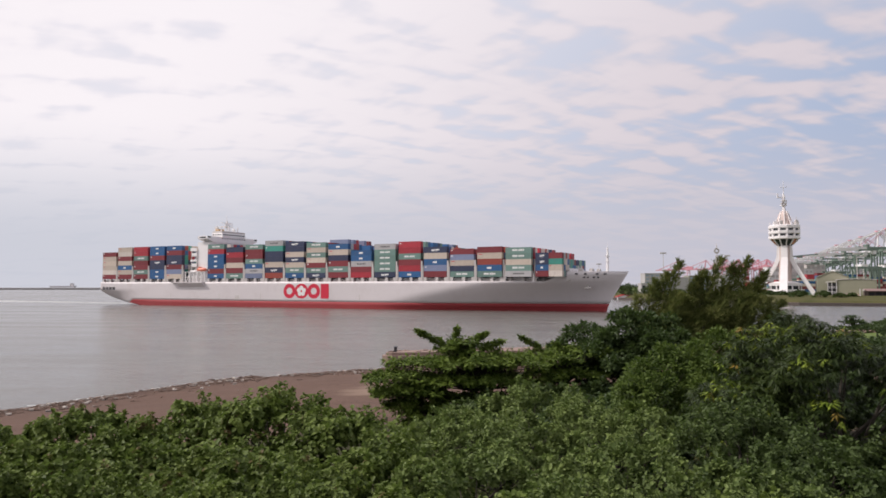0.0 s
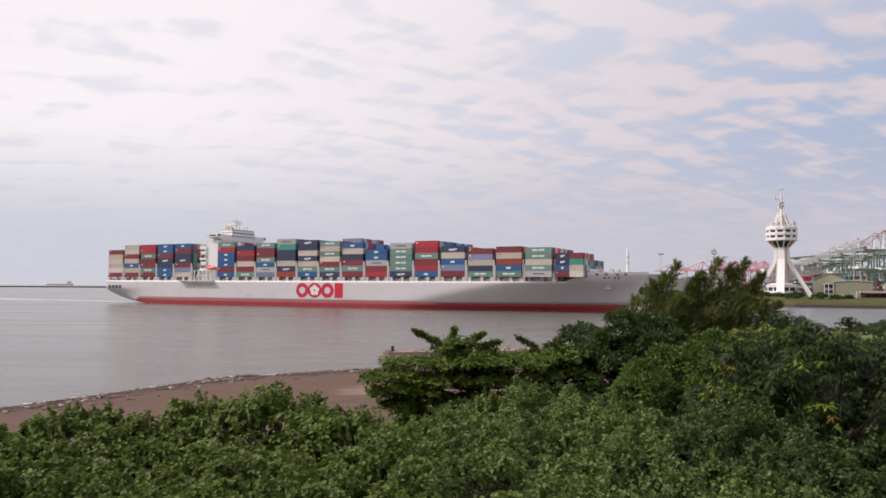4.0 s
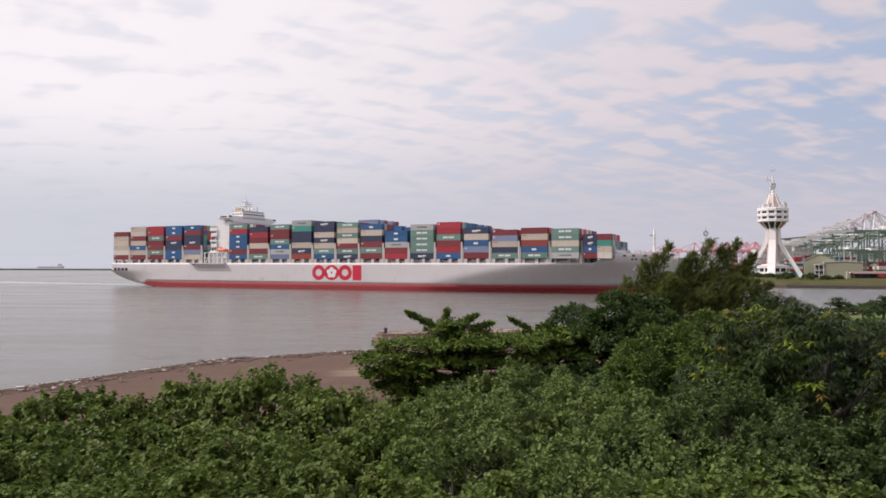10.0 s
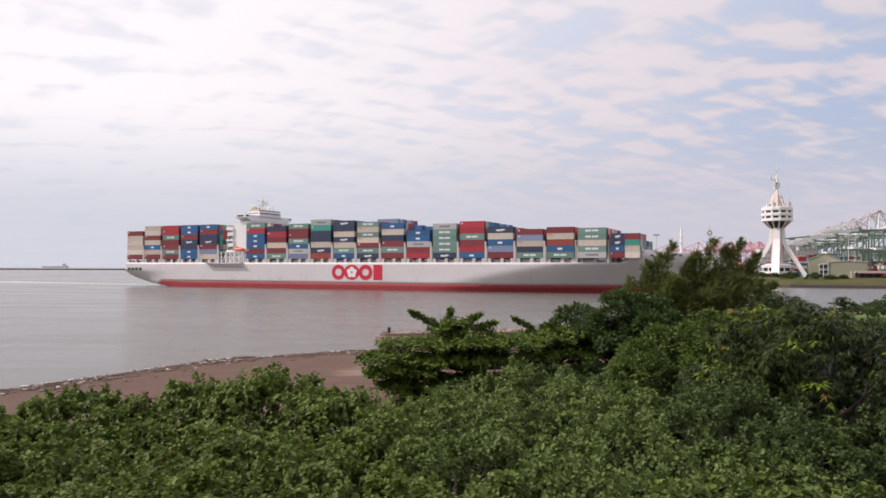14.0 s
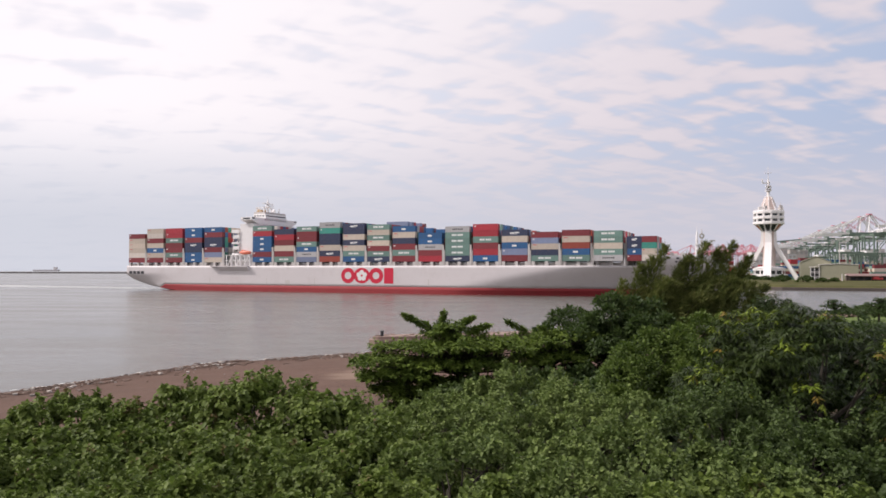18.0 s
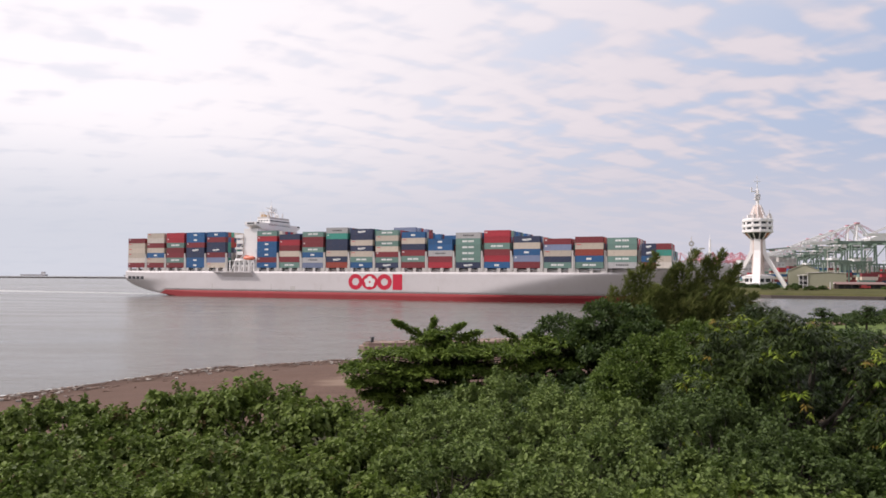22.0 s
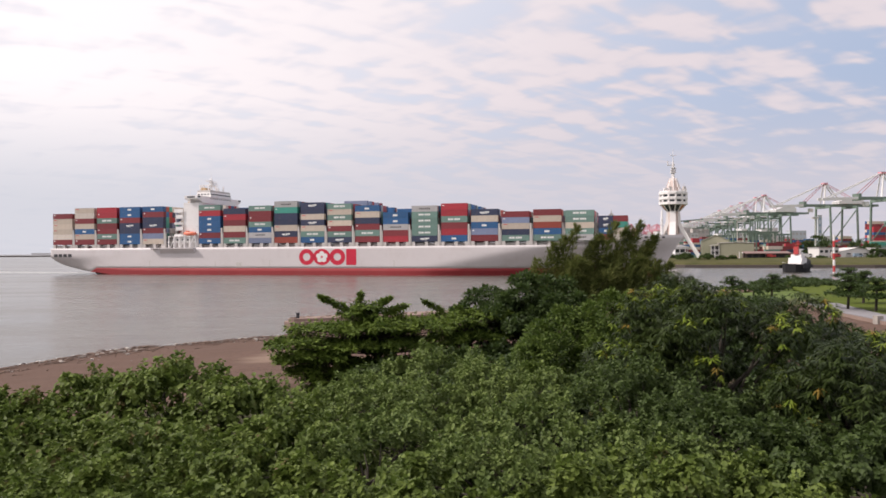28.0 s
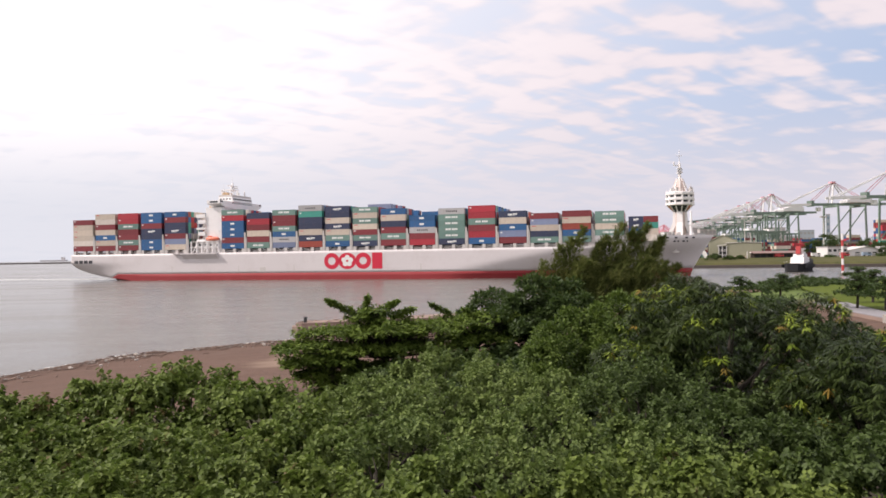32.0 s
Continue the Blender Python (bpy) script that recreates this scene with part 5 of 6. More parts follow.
def make_wake():
    rng = random.Random(8)
    g = Geo()
    left, right = [], []
    for i in range(60):
        x = 4 - i * 6.5
        w = 7 + i * 0.35
        left.append((x, MID + 2 - w * (0.75 + 0.5 * rng.random()), 0.04))
        right.append((x, MID + 2 + w * (0.75 + 0.5 * rng.random()), 0.04))
    g.rings([[a, b] for a, b in zip(left, right)], close=False, caps=False)
    ob = tagged(part("wake", g, "wake"), "broad pale band of churned water behind the ship", "wake", kind="stuff")
    RIDERS.append((ob, pose(0, 0, 0)))
    g = Geo()
    for i in range(46):
        x = 20 + i * 6.2 + rng.uniform(-2, 2)
        L, b = rng.uniform(2, 6), rng.uniform(0.1, 0.3)
        y = MID - half(min(x, 300), 0.1) - 0.25 - rng.uniform(0, 0.5)
        g.add([(x, y, 0.04), (x - L * 0.3, y - b, 0.04), (x - L, y - b * 0.3, 0.04), (x - L * 0.6, y + b, 0.04)], [(0, 1, 2, 3)])
    for i in range(40):
        x, y = rng.uniform(-14, 16), MID + rng.uniform(-9, 9)
        L, b = rng.uniform(1.5, 4), rng.uniform(0.3, 0.9)
        g.add([(x, y, 0.07), (x - L * 0.3, y - b, 0.07), (x - L, y - b * 0.3, 0.07), (x - L * 0.6, y + b, 0.07)], [(0, 1, 2, 3)])
    ob = tagged(part("hull_foam", g, "foam"), "flecks of white foam along the ship's waterline", "foam", kind="stuff")
    RIDERS.append((ob, pose(0, 0, 0)))


make_wake()
# ---- the far bank ----
M["tower white"] = mat("white tower paint", (0.76, 0.73, 0.72), 0.5, 0, 0.06, 0.15, 2, stain=(0.5, 0.44, 0.4), amount=0.2)
M["tower amber"] = mat("amber brown panel", (0.42, 0.13, 0.05), 0.4, 0, 0.1, 0.5, 3)
M["tower pink"] = mat("pinkish tower tile", (0.55, 0.44, 0.40), 0.6, 0, 0.08, 0.3, 3)
# crane green is lightened to carry the haze over the far bank
M["crane green"] = mat("green crane paint paled by haze", (0.150, 0.205, 0.170), 0.5, 0, 0.12, 0.3, 2, stain=(0.2, 0.12, 0.08), amount=0.15)
M["crane white"] = mat("white crane paint", (0.72, 0.70, 0.70), 0.5, 0, 0.08, 0.3, 2)
M["crane pink"] = mat("pink crane paint", (0.60, 0.27, 0.32), 0.6, 0, 0.1, 0.3, 2)
M["shed green"] = mat("pale green shed cladding", (0.26, 0.255, 0.18), 0.6, 0, 0.08, 0.3, 3, stain=(0.22, 0.2, 0.14), amount=0.25)
M["roof pale"] = mat("pale roof sheet", (0.62, 0.58, 0.55), 0.55, 0, 0.08, 0.3, 3)
M["wall white"] = mat("white wall", (0.66, 0.64, 0.63), 0.6, 0, 0.08, 0.3, 3)
M["wall grey"] = mat("grey wall", (0.40, 0.38, 0.38), 0.7, 0, 0.1, 0.2, 2)
M["brown wall"] = mat("dark brown wall", (0.10, 0.075, 0.065), 0.8, 0, 0.2, 0.2, 2)
M["red"] = mat("red paint", (0.42, 0.04, 0.04), 0.5, 0, 0.1, 0.5, 4)
M["far grass"] = mat("rough grass", (0.080, 0.077, 0.030), 0.9, 0, 0.3, 0.05, 0.7, 0.05, stain=(0.045, 0.052, 0.018), amount=0.75, spec=0.08)
M["blue grey"] = mat("blue grey cladding", (0.25, 0.32, 0.40), 0.5, 0, 0.08, 0.2, 2)
# the haze of distance is put into the next three colours
M["hazy grey"] = mat("grey paint with haze mixed in", (0.60, 0.585, 0.60), 0.6, 0, 0.05, 0.1, 1)
M["hazy blue"] = mat("blue-grey wall with haze mixed in", (0.45, 0.48, 0.53), 0.7, 0, 0.05, 0.1, 1)
M["hazy pink"] = mat("pinkish wall with haze mixed in", (0.52, 0.46, 0.46), 0.7, 0, 0.08, 0.1, 1)
M["pink roof"] = mat("faded pink roof sheet", (0.22, 0.14, 0.125), 0.7, 0, 0.12, 0.3, 3)
M["black rubber"] = mat("black rubber", (0.012, 0.012, 0.014), 0.95, 0, 0.15, 1, 6)


def signal_tower(x, y):
    gz = 2.9
    t = root("signal_tower", pose(x, y, gz), "white harbour signal tower on splayed legs with a drum-shaped lookout", "tower")
    part("shaft", Geo().lathe([(4.4, 0), (4.3, 24), (4.3, 38.2)], 8, turn=0.39), "tower pink", t)
    for k in range(4):
        a = radians(90 * k - 30)
        c, s = math.cos(a), math.sin(a)
        rings = []
        for r, z, w, d in ((20.0, 0, 5.4, 3.6), (13.2, 11.4, 5.0, 3.2), (6.2, 23.5, 4.6, 3.0), (4.0, 29, 4.4, 2.8), (3.6, 38.2, 4.4, 2.4)):
            rings.append([((r + e * d / 2) * c - f * w / 2 * s, (r + e * d / 2) * s + f * w / 2 * c, z) for e, f in ((-1, -1), (1, -1), (1, 1), (-1, 1))])
        part("leg", Geo().rings(rings), "tower white", t)
    for z, r, h in ((4.4, 12.5, 1.6), (8.6, 11.2, 1.6)):
        part("gallery", Geo().lathe([(r, z), (r, z + h)], 12, turn=0.26), "tower white", t)
    part("base_windows", Geo().lathe([(10.2, 0), (10.2, 4.4), (9.8, 4.41), (9.8, 8.6)], 12, turn=0.26), "glass", t)
    for k in range(12):
        a = 2 * math.pi * k / 12
        part("base_post", Geo().box(-0.35, 0.35, 10.0, 10.6, 0, 8.6, pose(0, 0, 0, 0, 0, math.degrees(a))), "tower white", t)
    part("base_roof", Geo().lathe([(11.6, 10.2), (6, 11.6)], 12, turn=0.26), "tower white", t)
    n, tw = 12, 0.26
    part("funnel_floor", Geo().lathe([(4.9, 37.2), (7.0, 39.4), (8.6, 42.2)], n, turn=tw), "dark", t, "dark recessed underside")
    for k in range(n):
        a = 2 * math.pi * (k + 0.5) / n + tw
        pane = part("sloping_pane", Geo().rings([[(-w, r, z), (w, r, z), (w, r - 0.2, z), (-w, r - 0.2, z)] for w, r, z in ((1.0, 6.1, 38.4), (1.9, 8.5, 41.7))]), "tower amber" if k % 4 == 1 else "glass", t,
             "amber lit-through pane" if k % 4 == 1 else "")
        pane.matrix_basis = pose(0, 0, 0, 0, 0, math.degrees(a) - 90)
    for k in range(n):
        a = 2 * math.pi * k / n + tw
        part("bracket", Geo().beam((5.2 * math.cos(a), 5.2 * math.sin(a), 37.6), (9.6 * math.cos(a), 9.6 * math.sin(a), 42.4), 0.7, 0.7), "tower white", t)
    for k in range(3):
        z = 41.9 + k * 3.9
        part("band", Geo().lathe([(9.4 if k == 0 else 10.4, z), (10.7, z + 0.4), (10.7, z + 2.1), (10.0, z + 2.3)], n, turn=tw), "tower white", t)
        if k < 2:
            part("window_strip", Geo().lathe([(9.7, z + 2.2), (9.7, z + 4.0)], n, turn=tw), "glass", t)
            for q in range(n):
                a = 2 * math.pi * q / n + tw
                part("mullion", Geo().box(-0.7, 0.7, 9.3, 10.3, z + 2.2, z + 4.0, pose(0, 0, 0, 0, 0, math.degrees(a))), "tower white", t)
    part("roof_deck", Geo().lathe([(10.2, 51.8), (10.0, 52.2)], n, turn=tw), "tower white", t)
    part("lantern", Geo().lathe([(4.9, 52.2), (4.5, 56), (3.4, 60.2), (2.0, 62.4)], 8, turn=0.39), "tower pink", t, "pinkish tapered upper house")
    for k in range(8):
        a = 2 * math.pi * k / 8 + 0.39
        part("rib", Geo().beam((6.2 * math.cos(a), 6.2 * math.sin(a), 52.2), (2.4 * math.cos(a), 2.4 * math.sin(a), 62.4), 0.5, 0.5), "tower white", t)
    for k in range(24):
        a = 2 * math.pi * k / 24
        part("rail_post", Geo().tube((9.8 * math.cos(a), 9.8 * math.sin(a), 52.2), (9.8 * math.cos(a), 9.8 * math.sin(a), 54.0), 0.12, 0.1, 5), "tower white", t)
    g = Geo().tube((0, 0, 62), (0, 0, 75), 1.1, 0.6, 8).tube((0, 0, 75), (0, 0, 84.5), 0.3, 0.14, 6)
    g.box(-4.6, 1.2, -0.4, 0.4, 72.0, 72.7).box(-4.6, -3.9, -0.3, 0.3, 72.4, 75.4).box(-1.8, 1.8, -1.8, 1.8, 66.5, 67).box(-1.5, 1.5, -1.5, 1.5, 70, 70.5)
    for z in (63.5, 66.8, 70.2, 73.0):
        g.box(-1.3, 1.3, -0.15, 0.15, z, z + 0.3).box(-0.15, 0.15, -1.3, 1.3, z, z + 0.3)
    for px in (-1.2, 1.2):
        g.beam((px, 0, 62), (px * 0.7, 0, 73), 0.28, 0.28).beam((0, px, 62), (0, px * 0.7, 73), 0.28, 0.28)
    g.box(-2.4, 2.4, -0.2, 0.2, 79.6, 79.85).tube((-2.2, 0, 79.8), (-2.2, 0, 81.6), 0.1, 0.06, 5).tube((2.2, 0, 79.8), (2.2, 0, 81.2), 0.1, 0.06, 5)
    part("mast", g, "tower white", t)
    part("mast_ring", ring_plate(0.3, 69.0, 1.7, 1.7, 0.5, -0.9, -0.5, 16), "steel", t)
    for px, py, w, hh in ((-7.4, -3.0, 1.5, 2.6), (7.6, -2.4, 1.7, 2.2), (5.8, -6.4, 1.0, 3.4), (-5.2, -6.6, 0.9, 3.0)):
        part("roof_cabinet", Geo().box(px - w, px + w, py - 0.8, py + 0.8, 52.2, 52.2 + hh).box(px - 0.1, px + 0.1, py - 0.1, py + 0.1, 52.2 + hh, 54.6 + hh), "tower white" if w > 1.2 else "steel", t)
    part("radar", Geo().box(-3.2, 3.2, -0.4, 0.4, 67.4, 68.4, pose(0, 0, 0, 0, 0, 35)), "steel", t)
    g = Geo().beam((4, -2, 29.5), (22, -4, 31.2), 0.5, 0.9).box(7, 11, -3.6, -2.4, 28.6, 29.8)
    part("jib", g, "crane green", t, "thin davit arm")
    return t


def gantry(x, y, k, label, colour="crane green", arm="crane white", turn=0.0):
    """A ship-to-shore crane of full size times k, its arm towards -x."""
    c = root("gantry_crane", pose(x, y, ground_at(x, y), 0, 0, turn), label, "crane", "quay cranes")

    def s(*p):
        return tuple(q * k for q in p)
    for px in (0, 30):
        for py in (-13, 13):
            part("leg", Geo().beam(s(px, py, 1.5), s(px, py * 0.85, 52), 1.5 * k, 1.5 * k), colour, c)
            part("bogie", Geo().box(*(q * k for q in (px - 1.2, px + 1.2, py - 5, py + 5, 0, 2.2))), colour, c)
        part("cross_beam", Geo().beam(s(px, -13, 14), s(px, 13, 14), 1.6 * k, 2.2 * k), colour, c)
        part("portal_beam", Geo().beam(s(px, -11, 51), s(px, 11, 51), 1.6 * k, 2.4 * k), colour, c)
    for py in (-12.6, 12.6):
        part("sill_beam", Geo().beam(s(0, py, 14), s(30, py, 14), 1.2 * k, 2 * k), colour, c)
        part("brace", Geo().beam(s(1, py, 15), s(29, py * 0.9, 48), 0.9 * k, 0.9 * k), colour, c)
    for py in (-3, 3):
        part("girder", Geo().beam(s(-22, py, 53), s(60, py, 53), 1.3 * k, 2.4 * k), colour, c)
        part("boom", Geo().beam(s(-58, py, 52), s(-22, py, 53), 1.2 * k, 2.2 * k), arm, c)
        part("apex_leg", Geo().beam(s(-1, py, 54), s(2, py * 0.5, 76), 1.3 * k, 1.3 * k), arm, c)
        part("back_leg", Geo().beam(s(20, py, 54), s(3, py * 0.5, 75), 0.9 * k, 0.9 * k), arm, c)
        part("forestay", Geo().beam(s(1, py * 0.5, 75.5), s(-50, py, 53.6), 0.8 * k, 0.8 * k), arm, c)
        part("forestay", Geo().beam(s(1, py * 0.5, 75.5), s(-24, py, 54), 0.45 * k, 0.45 * k), "crane pink", c)
        part("backstay", Geo().beam(s(3, py * 0.5, 75.5), s(44, py, 54), 0.45 * k, 0.45 * k), "crane pink", c)
    part("apex", Geo().box(*(q * k for q in (-0.5, 4, -2.5, 2.5, 74.6, 76.4))), "crane pink", c)
    part("machinery_house", Geo().prism([(14 * k, 54.6 * k), (42 * k, 54.6 * k), (42 * k, 59 * k), (37 * k, 61.4 * k), (27 * k, 61.4 * k), (14 * k, 57 * k)], "y", -5.5 * k, 5.5 * k), arm, c)
    part("cab", Geo().box(*(q * k for q in (-16, -12, -1.6, 1.6, 46, 50))), arm, c)
    part("end_frame", Geo().box(*(q * k for q in (-24, -21, -4, 4, 51, 57))), colour, c)
    return c


def shed(x, y, w, d, h, pitch, wall, roof, label, turn=0.0, doors=2, z0=None):
    s = root("shed", pose(x, y, ground_at(x, y) if z0 is None else z0, 0, 0, turn), label, "building")
    part("wall", Geo().prism([(0, -1), (w, -1), (w, h), (w / 2, h + pitch), (0, h)], "y", 0, d), wall, s)
    g = Geo()
    for a, b in (((-0.5, h - 0.02), (w / 2, h + pitch + 0.25)), ((w / 2, h + pitch + 0.25), (w + 0.5, h - 0.02))):
        g.prism([a, b, (b[0], b[1] + 0.3), (a[0], a[1] + 0.3)], "y", -0.5, d + 0.5)
    part("roof", g, roof, s)
    for k in range(doors):
        xx = w * (k + 0.5) / doors
        part("door", Geo().box(xx - 2, xx + 2, -0.12, 0.1, 0, min(4.2, h * 0.6)), "wall grey", s)
        part("window", Geo().box(xx - 1.6, xx + 1.6, -0.1, 0.1, h * 0.68, h * 0.82), "glass", s)
    return s


def block(x, y, w, d, h, wall, label, floors, cols, z0=None, turn=0.0, pane="glass"):
    b = root("building", pose(x, y, ground_at(x, y) if z0 is None else z0, 0, 0, turn), label, "building")
    part("wall", Geo().box(0, w, 0, d, -1, h), wall, b)
    part("parapet", Geo().box(-0.3, w + 0.3, -0.3, d + 0.3, h, h + 0.7), "wall grey", b)
    for f in range(floors):
        for c in range(cols):
            x0 = w * (c + 0.2) / cols
            z = h * (f + 0.3) / floors
            part("window", Geo().box(x0, x0 + w * 0.6 / cols, -0.1, 0.15, z, z + h * 0.42 / floors), pane, b)
    return b


def lamp_mast(x, y, h, label="tall grey floodlight mast", head=3.0):
    m = root("light_mast", pose(x, y, ground_at(x, y)), label, "light mast", "light masts")
    part("pole", Geo().tube((0, 0, 0), (0, 0, h), 0.5, 0.25, 8), "steel", m)
    part("head", Geo().box(-head, head, -0.6, 0.6, h - 0.6, h + 0.8), "steel", m)
    return m


def yard_box(me, x, y, z, turn, label):
    ob = new("container", me)
    ob.matrix_basis = pose(x, y, z, 0, 0, turn)
    tagged(ob, label, "container", "containers in the yard")


def far_bank():
    signal_tower(246.8, 520)
    for x, y, k in ((436, 540, 0.93), (456, 640, 0.935), (492, 800, 0.95), (512, 850, 0.96), (556, 985, 0.93), (578, 1060, 0.9), (606, 1150, 0.84), (640, 1260, 0.82), (690, 1400, 0.82), (530, 915, 0.93), (592, 1105, 0.86), (624, 1205, 0.83), (665, 1330, 0.82)):
        gantry(x, y, k, "green quay gantry crane with a white arm and stays")
    for x, y in ((590, 1500), (622, 1520), (655, 1500), (560, 1540), (690, 1530), (520, 1600), (606, 1480), (640, 1490), (676, 1510), (574, 1490), (630, 1540), (664, 1480), (704, 1500)):
        gantry(x, y, 0.82, "distant pink quay crane", "crane pink", "crane pink", 40 if x % 4 else -35)
    shed(262, 505, 19, 22, 14.4, 4.0, "shed green", "shed green", "large pale green gabled warehouse by the quay", -25, 0)
    shed(266, 487, 23, 16, 12.6, 0.4, "shed green", "roof pale", "pale green shed with a flat pale roof", -25, 0)
    c = root("lean_to", pose(266, 487, ground_at(266, 487), 0, 0, -25), "open lean-to against the pale green shed", "shelter")
    part("back_wall", Geo().box(-5.4, -0.1, 2, 2.3, 0, 10.6), "dark", c)
    part("roof", Geo().prism([(-6.2, 10.8), (0, 11.6), (0, 12.0), (-6.2, 11.2)], "y", -1, 10), "roof pale", c)
    for px in (-5.8, -3.4, -0.6):
        part("post", Geo().box(px, px + 0.35, -0.6, -0.25, 0, 10.9), "wall white", c)
    for z in (3.6, 7.0):
        part("landing", Geo().box(-5.8, 0, -0.7, 2, z, z + 0.3), "wall white", c)
    part("rail", Geo().box(-5.8, 0, -0.75, -0.6, 7.9, 8.1).box(-5.8, 0, -0.75, -0.6, 4.6, 4.8), "wall white", c)
    for k, (px, w, hh, col) in enumerate(((4, 3.4, 2.2, "wall white"), (9.2, 2.6, 3.0, "buff"), (13.6, 4.0, 1.8, "red"), (19.0, 2.6, 2.6, "blue grey"))):
        ob = part("crate", Geo().box(-w / 2, w / 2, 0, 2.2, 0, hh), col)
        ob.matrix_basis = pose(267 + px * 0.9, 484.4 - px * 0.42, ground_at(267 + px, 483), 0, 0, -25)
        tagged(ob, "stacked goods under a sheet beside the shed", "crate", "goods by the shed")
    b = root("boundary_wall", pose(272, 466, 1.0), "long low dark wall with a pale top beside the quay", "wall")
    part("body", Geo().box(0, 34, 0, 1.2, 2, 7.4), "brown wall", b)
    part("capping", Geo().box(-0.3, 34.3, -0.3, 1.6, 7.4, 8.0), "roof pale", b)
    part("lean_to_roof", Geo().prism([(-3.4, 6.9), (-3.4, 7.2), (1.6, 8.6), (1.6, 8.1)], "x", 0, 34), "pink roof", b, "faded brown sheet roof")
    for k in range(8):
        part("post", Geo().box(k * 4.8, k * 4.8 + 0.3, -3.2, -2.9, 2, 6.95), "brown wall", b)
    part("bay_opening", Geo().box(3, 31, -0.1, 0.1, 2.4, 6.2), "dark", b)
    e = root("earth_mound", pose(262, 466, 4.6), "heap of bare brown earth beside the shed", "earth")
    part("mound", Geo().rings([[(x0 * 9 * w, y0 * 3 * w, z * 0.4) for x0, y0 in ((1, 0), (0.7, 0.8), (0, 1), (-0.8, 0.7), (-1, 0), (-0.7, -0.8), (0, -1), (0.8, -0.7))] for w, z in ((1, 0), (0.75, 2.0), (0.4, 3.8), (0.12, 4.6))]), "pink roof", e, "", True)
    v = root("tent", pose(371, 441, 5.0), "small white canopy tent on the quay", "tent")
    part("canopy", Geo().rings([[(-6, -4, 3.0), (6, -4, 3.0), (6, 4, 3.0), (-6, 4, 3.0)], [(-0.4, -0.4, 6.4), (0.4, -0.4, 6.4), (0.4, 0.4, 6.4), (-0.4, 0.4, 6.4)]]), "wall white", v)
    for px in (-5.8, 5.6):
        for py in (-3.8, 3.6):
            part("pole", Geo().box(px, px + 0.2, py, py + 0.2, 0, 3.0), "steel", v)
    for x, y, col, turn in ((312, 447, "wall white", -8), (331, 444, "red", -8), (346, 442, "blue grey", -8), (394, 434, "wall white", -8), (288, 452, "red", -8)):
        c = root("van", pose(x, y + 12, 5.2, 0, 0, turn), "parked van on the quay road", "van", "vans on the quay")
        part("body", Geo().prism([(0, 0.5), (6, 0.5), (6, 1.5), (5.2, 2.6), (0, 2.7)], "y", -1, 1), col, c)
        part("window", Geo().box(3.6, 5.3, -1.04, -0.9, 1.6, 2.4), "glass", c)
        for wx in (1.2, 4.8):
            for wy in (-1.05, 0.85):
                part("wheel", Geo().tube((wx, wy, 0.45), (wx, wy + 0.2, 0.45), 0.45, 0.45, 10), "black rubber", c)
    h = root("berthed_ship", pose(455, 600, 0), "red-hulled container ship lying at the far berth", "ship")
    part("hull", Geo().prism([(0, 0), (170, 0), (178, 13), (-4, 13)], "y", 0, 28), "red", h)
    part("sheer_strake", Geo().box(-3.6, 177.6, -0.1, 0.1, 11.8, 12.9), "wall grey", h)
    rng = random.Random(21)
    block(326, 462, 15, 12, 8.4, "wall white", "low white house with small windows", 2, 4)
    shed(342, 462, 26, 14, 6.0, 2.4, "wall white", "roof pale", "low white shed near the quay")
    block(372, 462, 40, 12, 8, "wall grey", "long low grey building on the quay", 2, 9)
    block(196, 700, 24, 16, 20, "wall grey", "grey port building with rows of windows", 6, 5, pane="blue grey")
    block(222, 705, 18, 16, 16, "wall grey", "white port building with rows of windows", 6, 4, pane="wall grey")
    block(243, 712, 22, 16, 18, "shed green", "greenish port building with window rows", 5, 5, pane="blue grey")
    shed(270, 720, 30, 20, 16, 3, "wall white", "roof pale", "white port shed with a pale roof")
    block(176, 640, 22, 12, 10, "wall grey", "low grey waterside building", 2, 5)
    shed(143, 592, 12, 8, 3.4, 1.6, "wall white", "red", "small white hut with a red roof", 0, 1)
    block(655, 930, 6, 8, 54, "hazy blue", "slim hazy blue-grey tower block", 6, 1, pane="blue grey")
    for x, y, w, h, wall in ((450, 1000, 22, 34, "hazy grey"), (490, 1030, 26, 40, "hazy pink"), (580, 1150, 30, 42, "hazy pink"), (720, 1180, 34, 44, "hazy pink"), (600, 1000, 24, 30, "hazy blue"), (470, 1020, 30, 26, "hazy pink"), (520, 1060, 24, 33, "hazy grey"), (560, 1090, 36, 24, "hazy pink"), (640, 1120, 26, 36, "hazy grey"), (690, 1100, 40, 27, "hazy pink"), (760, 1150, 28, 38, "hazy blue"), (800, 1120, 44, 28, "hazy grey")):
        block(x, y, w, 14, h, wall, "distant hazy port building with small windows", 4, 4, pane="wall grey")
    for x, y, h in ((214, 700, 40), (150, 780, 36), (186, 860, 38), (300, 760, 40), (356, 620, 36), (420, 720, 38), (392, 560, 34), (480, 760, 40)):
        lamp_mast(x, y, h)
    # signal lattice with a round board
    m = root("signal_mast", pose(228.8, 602, 1.0), "lattice signal mast with a round board", "mast")
    g = Geo()
    for a in (-1.5, 1.5):
        for c in (-1.5, 1.5):
            g.beam((a, c, 0), (a * 0.4, c * 0.4, 36), 0.35, 0.35)
    for z in range(3, 36, 4):
        w = 1.5 - z * 0.025
        g.beam((-w, -w, z), (w, -w, z + 4), 0.2, 0.2).beam((w, -w, z), (-w, -w, z + 4), 0.2, 0.2)
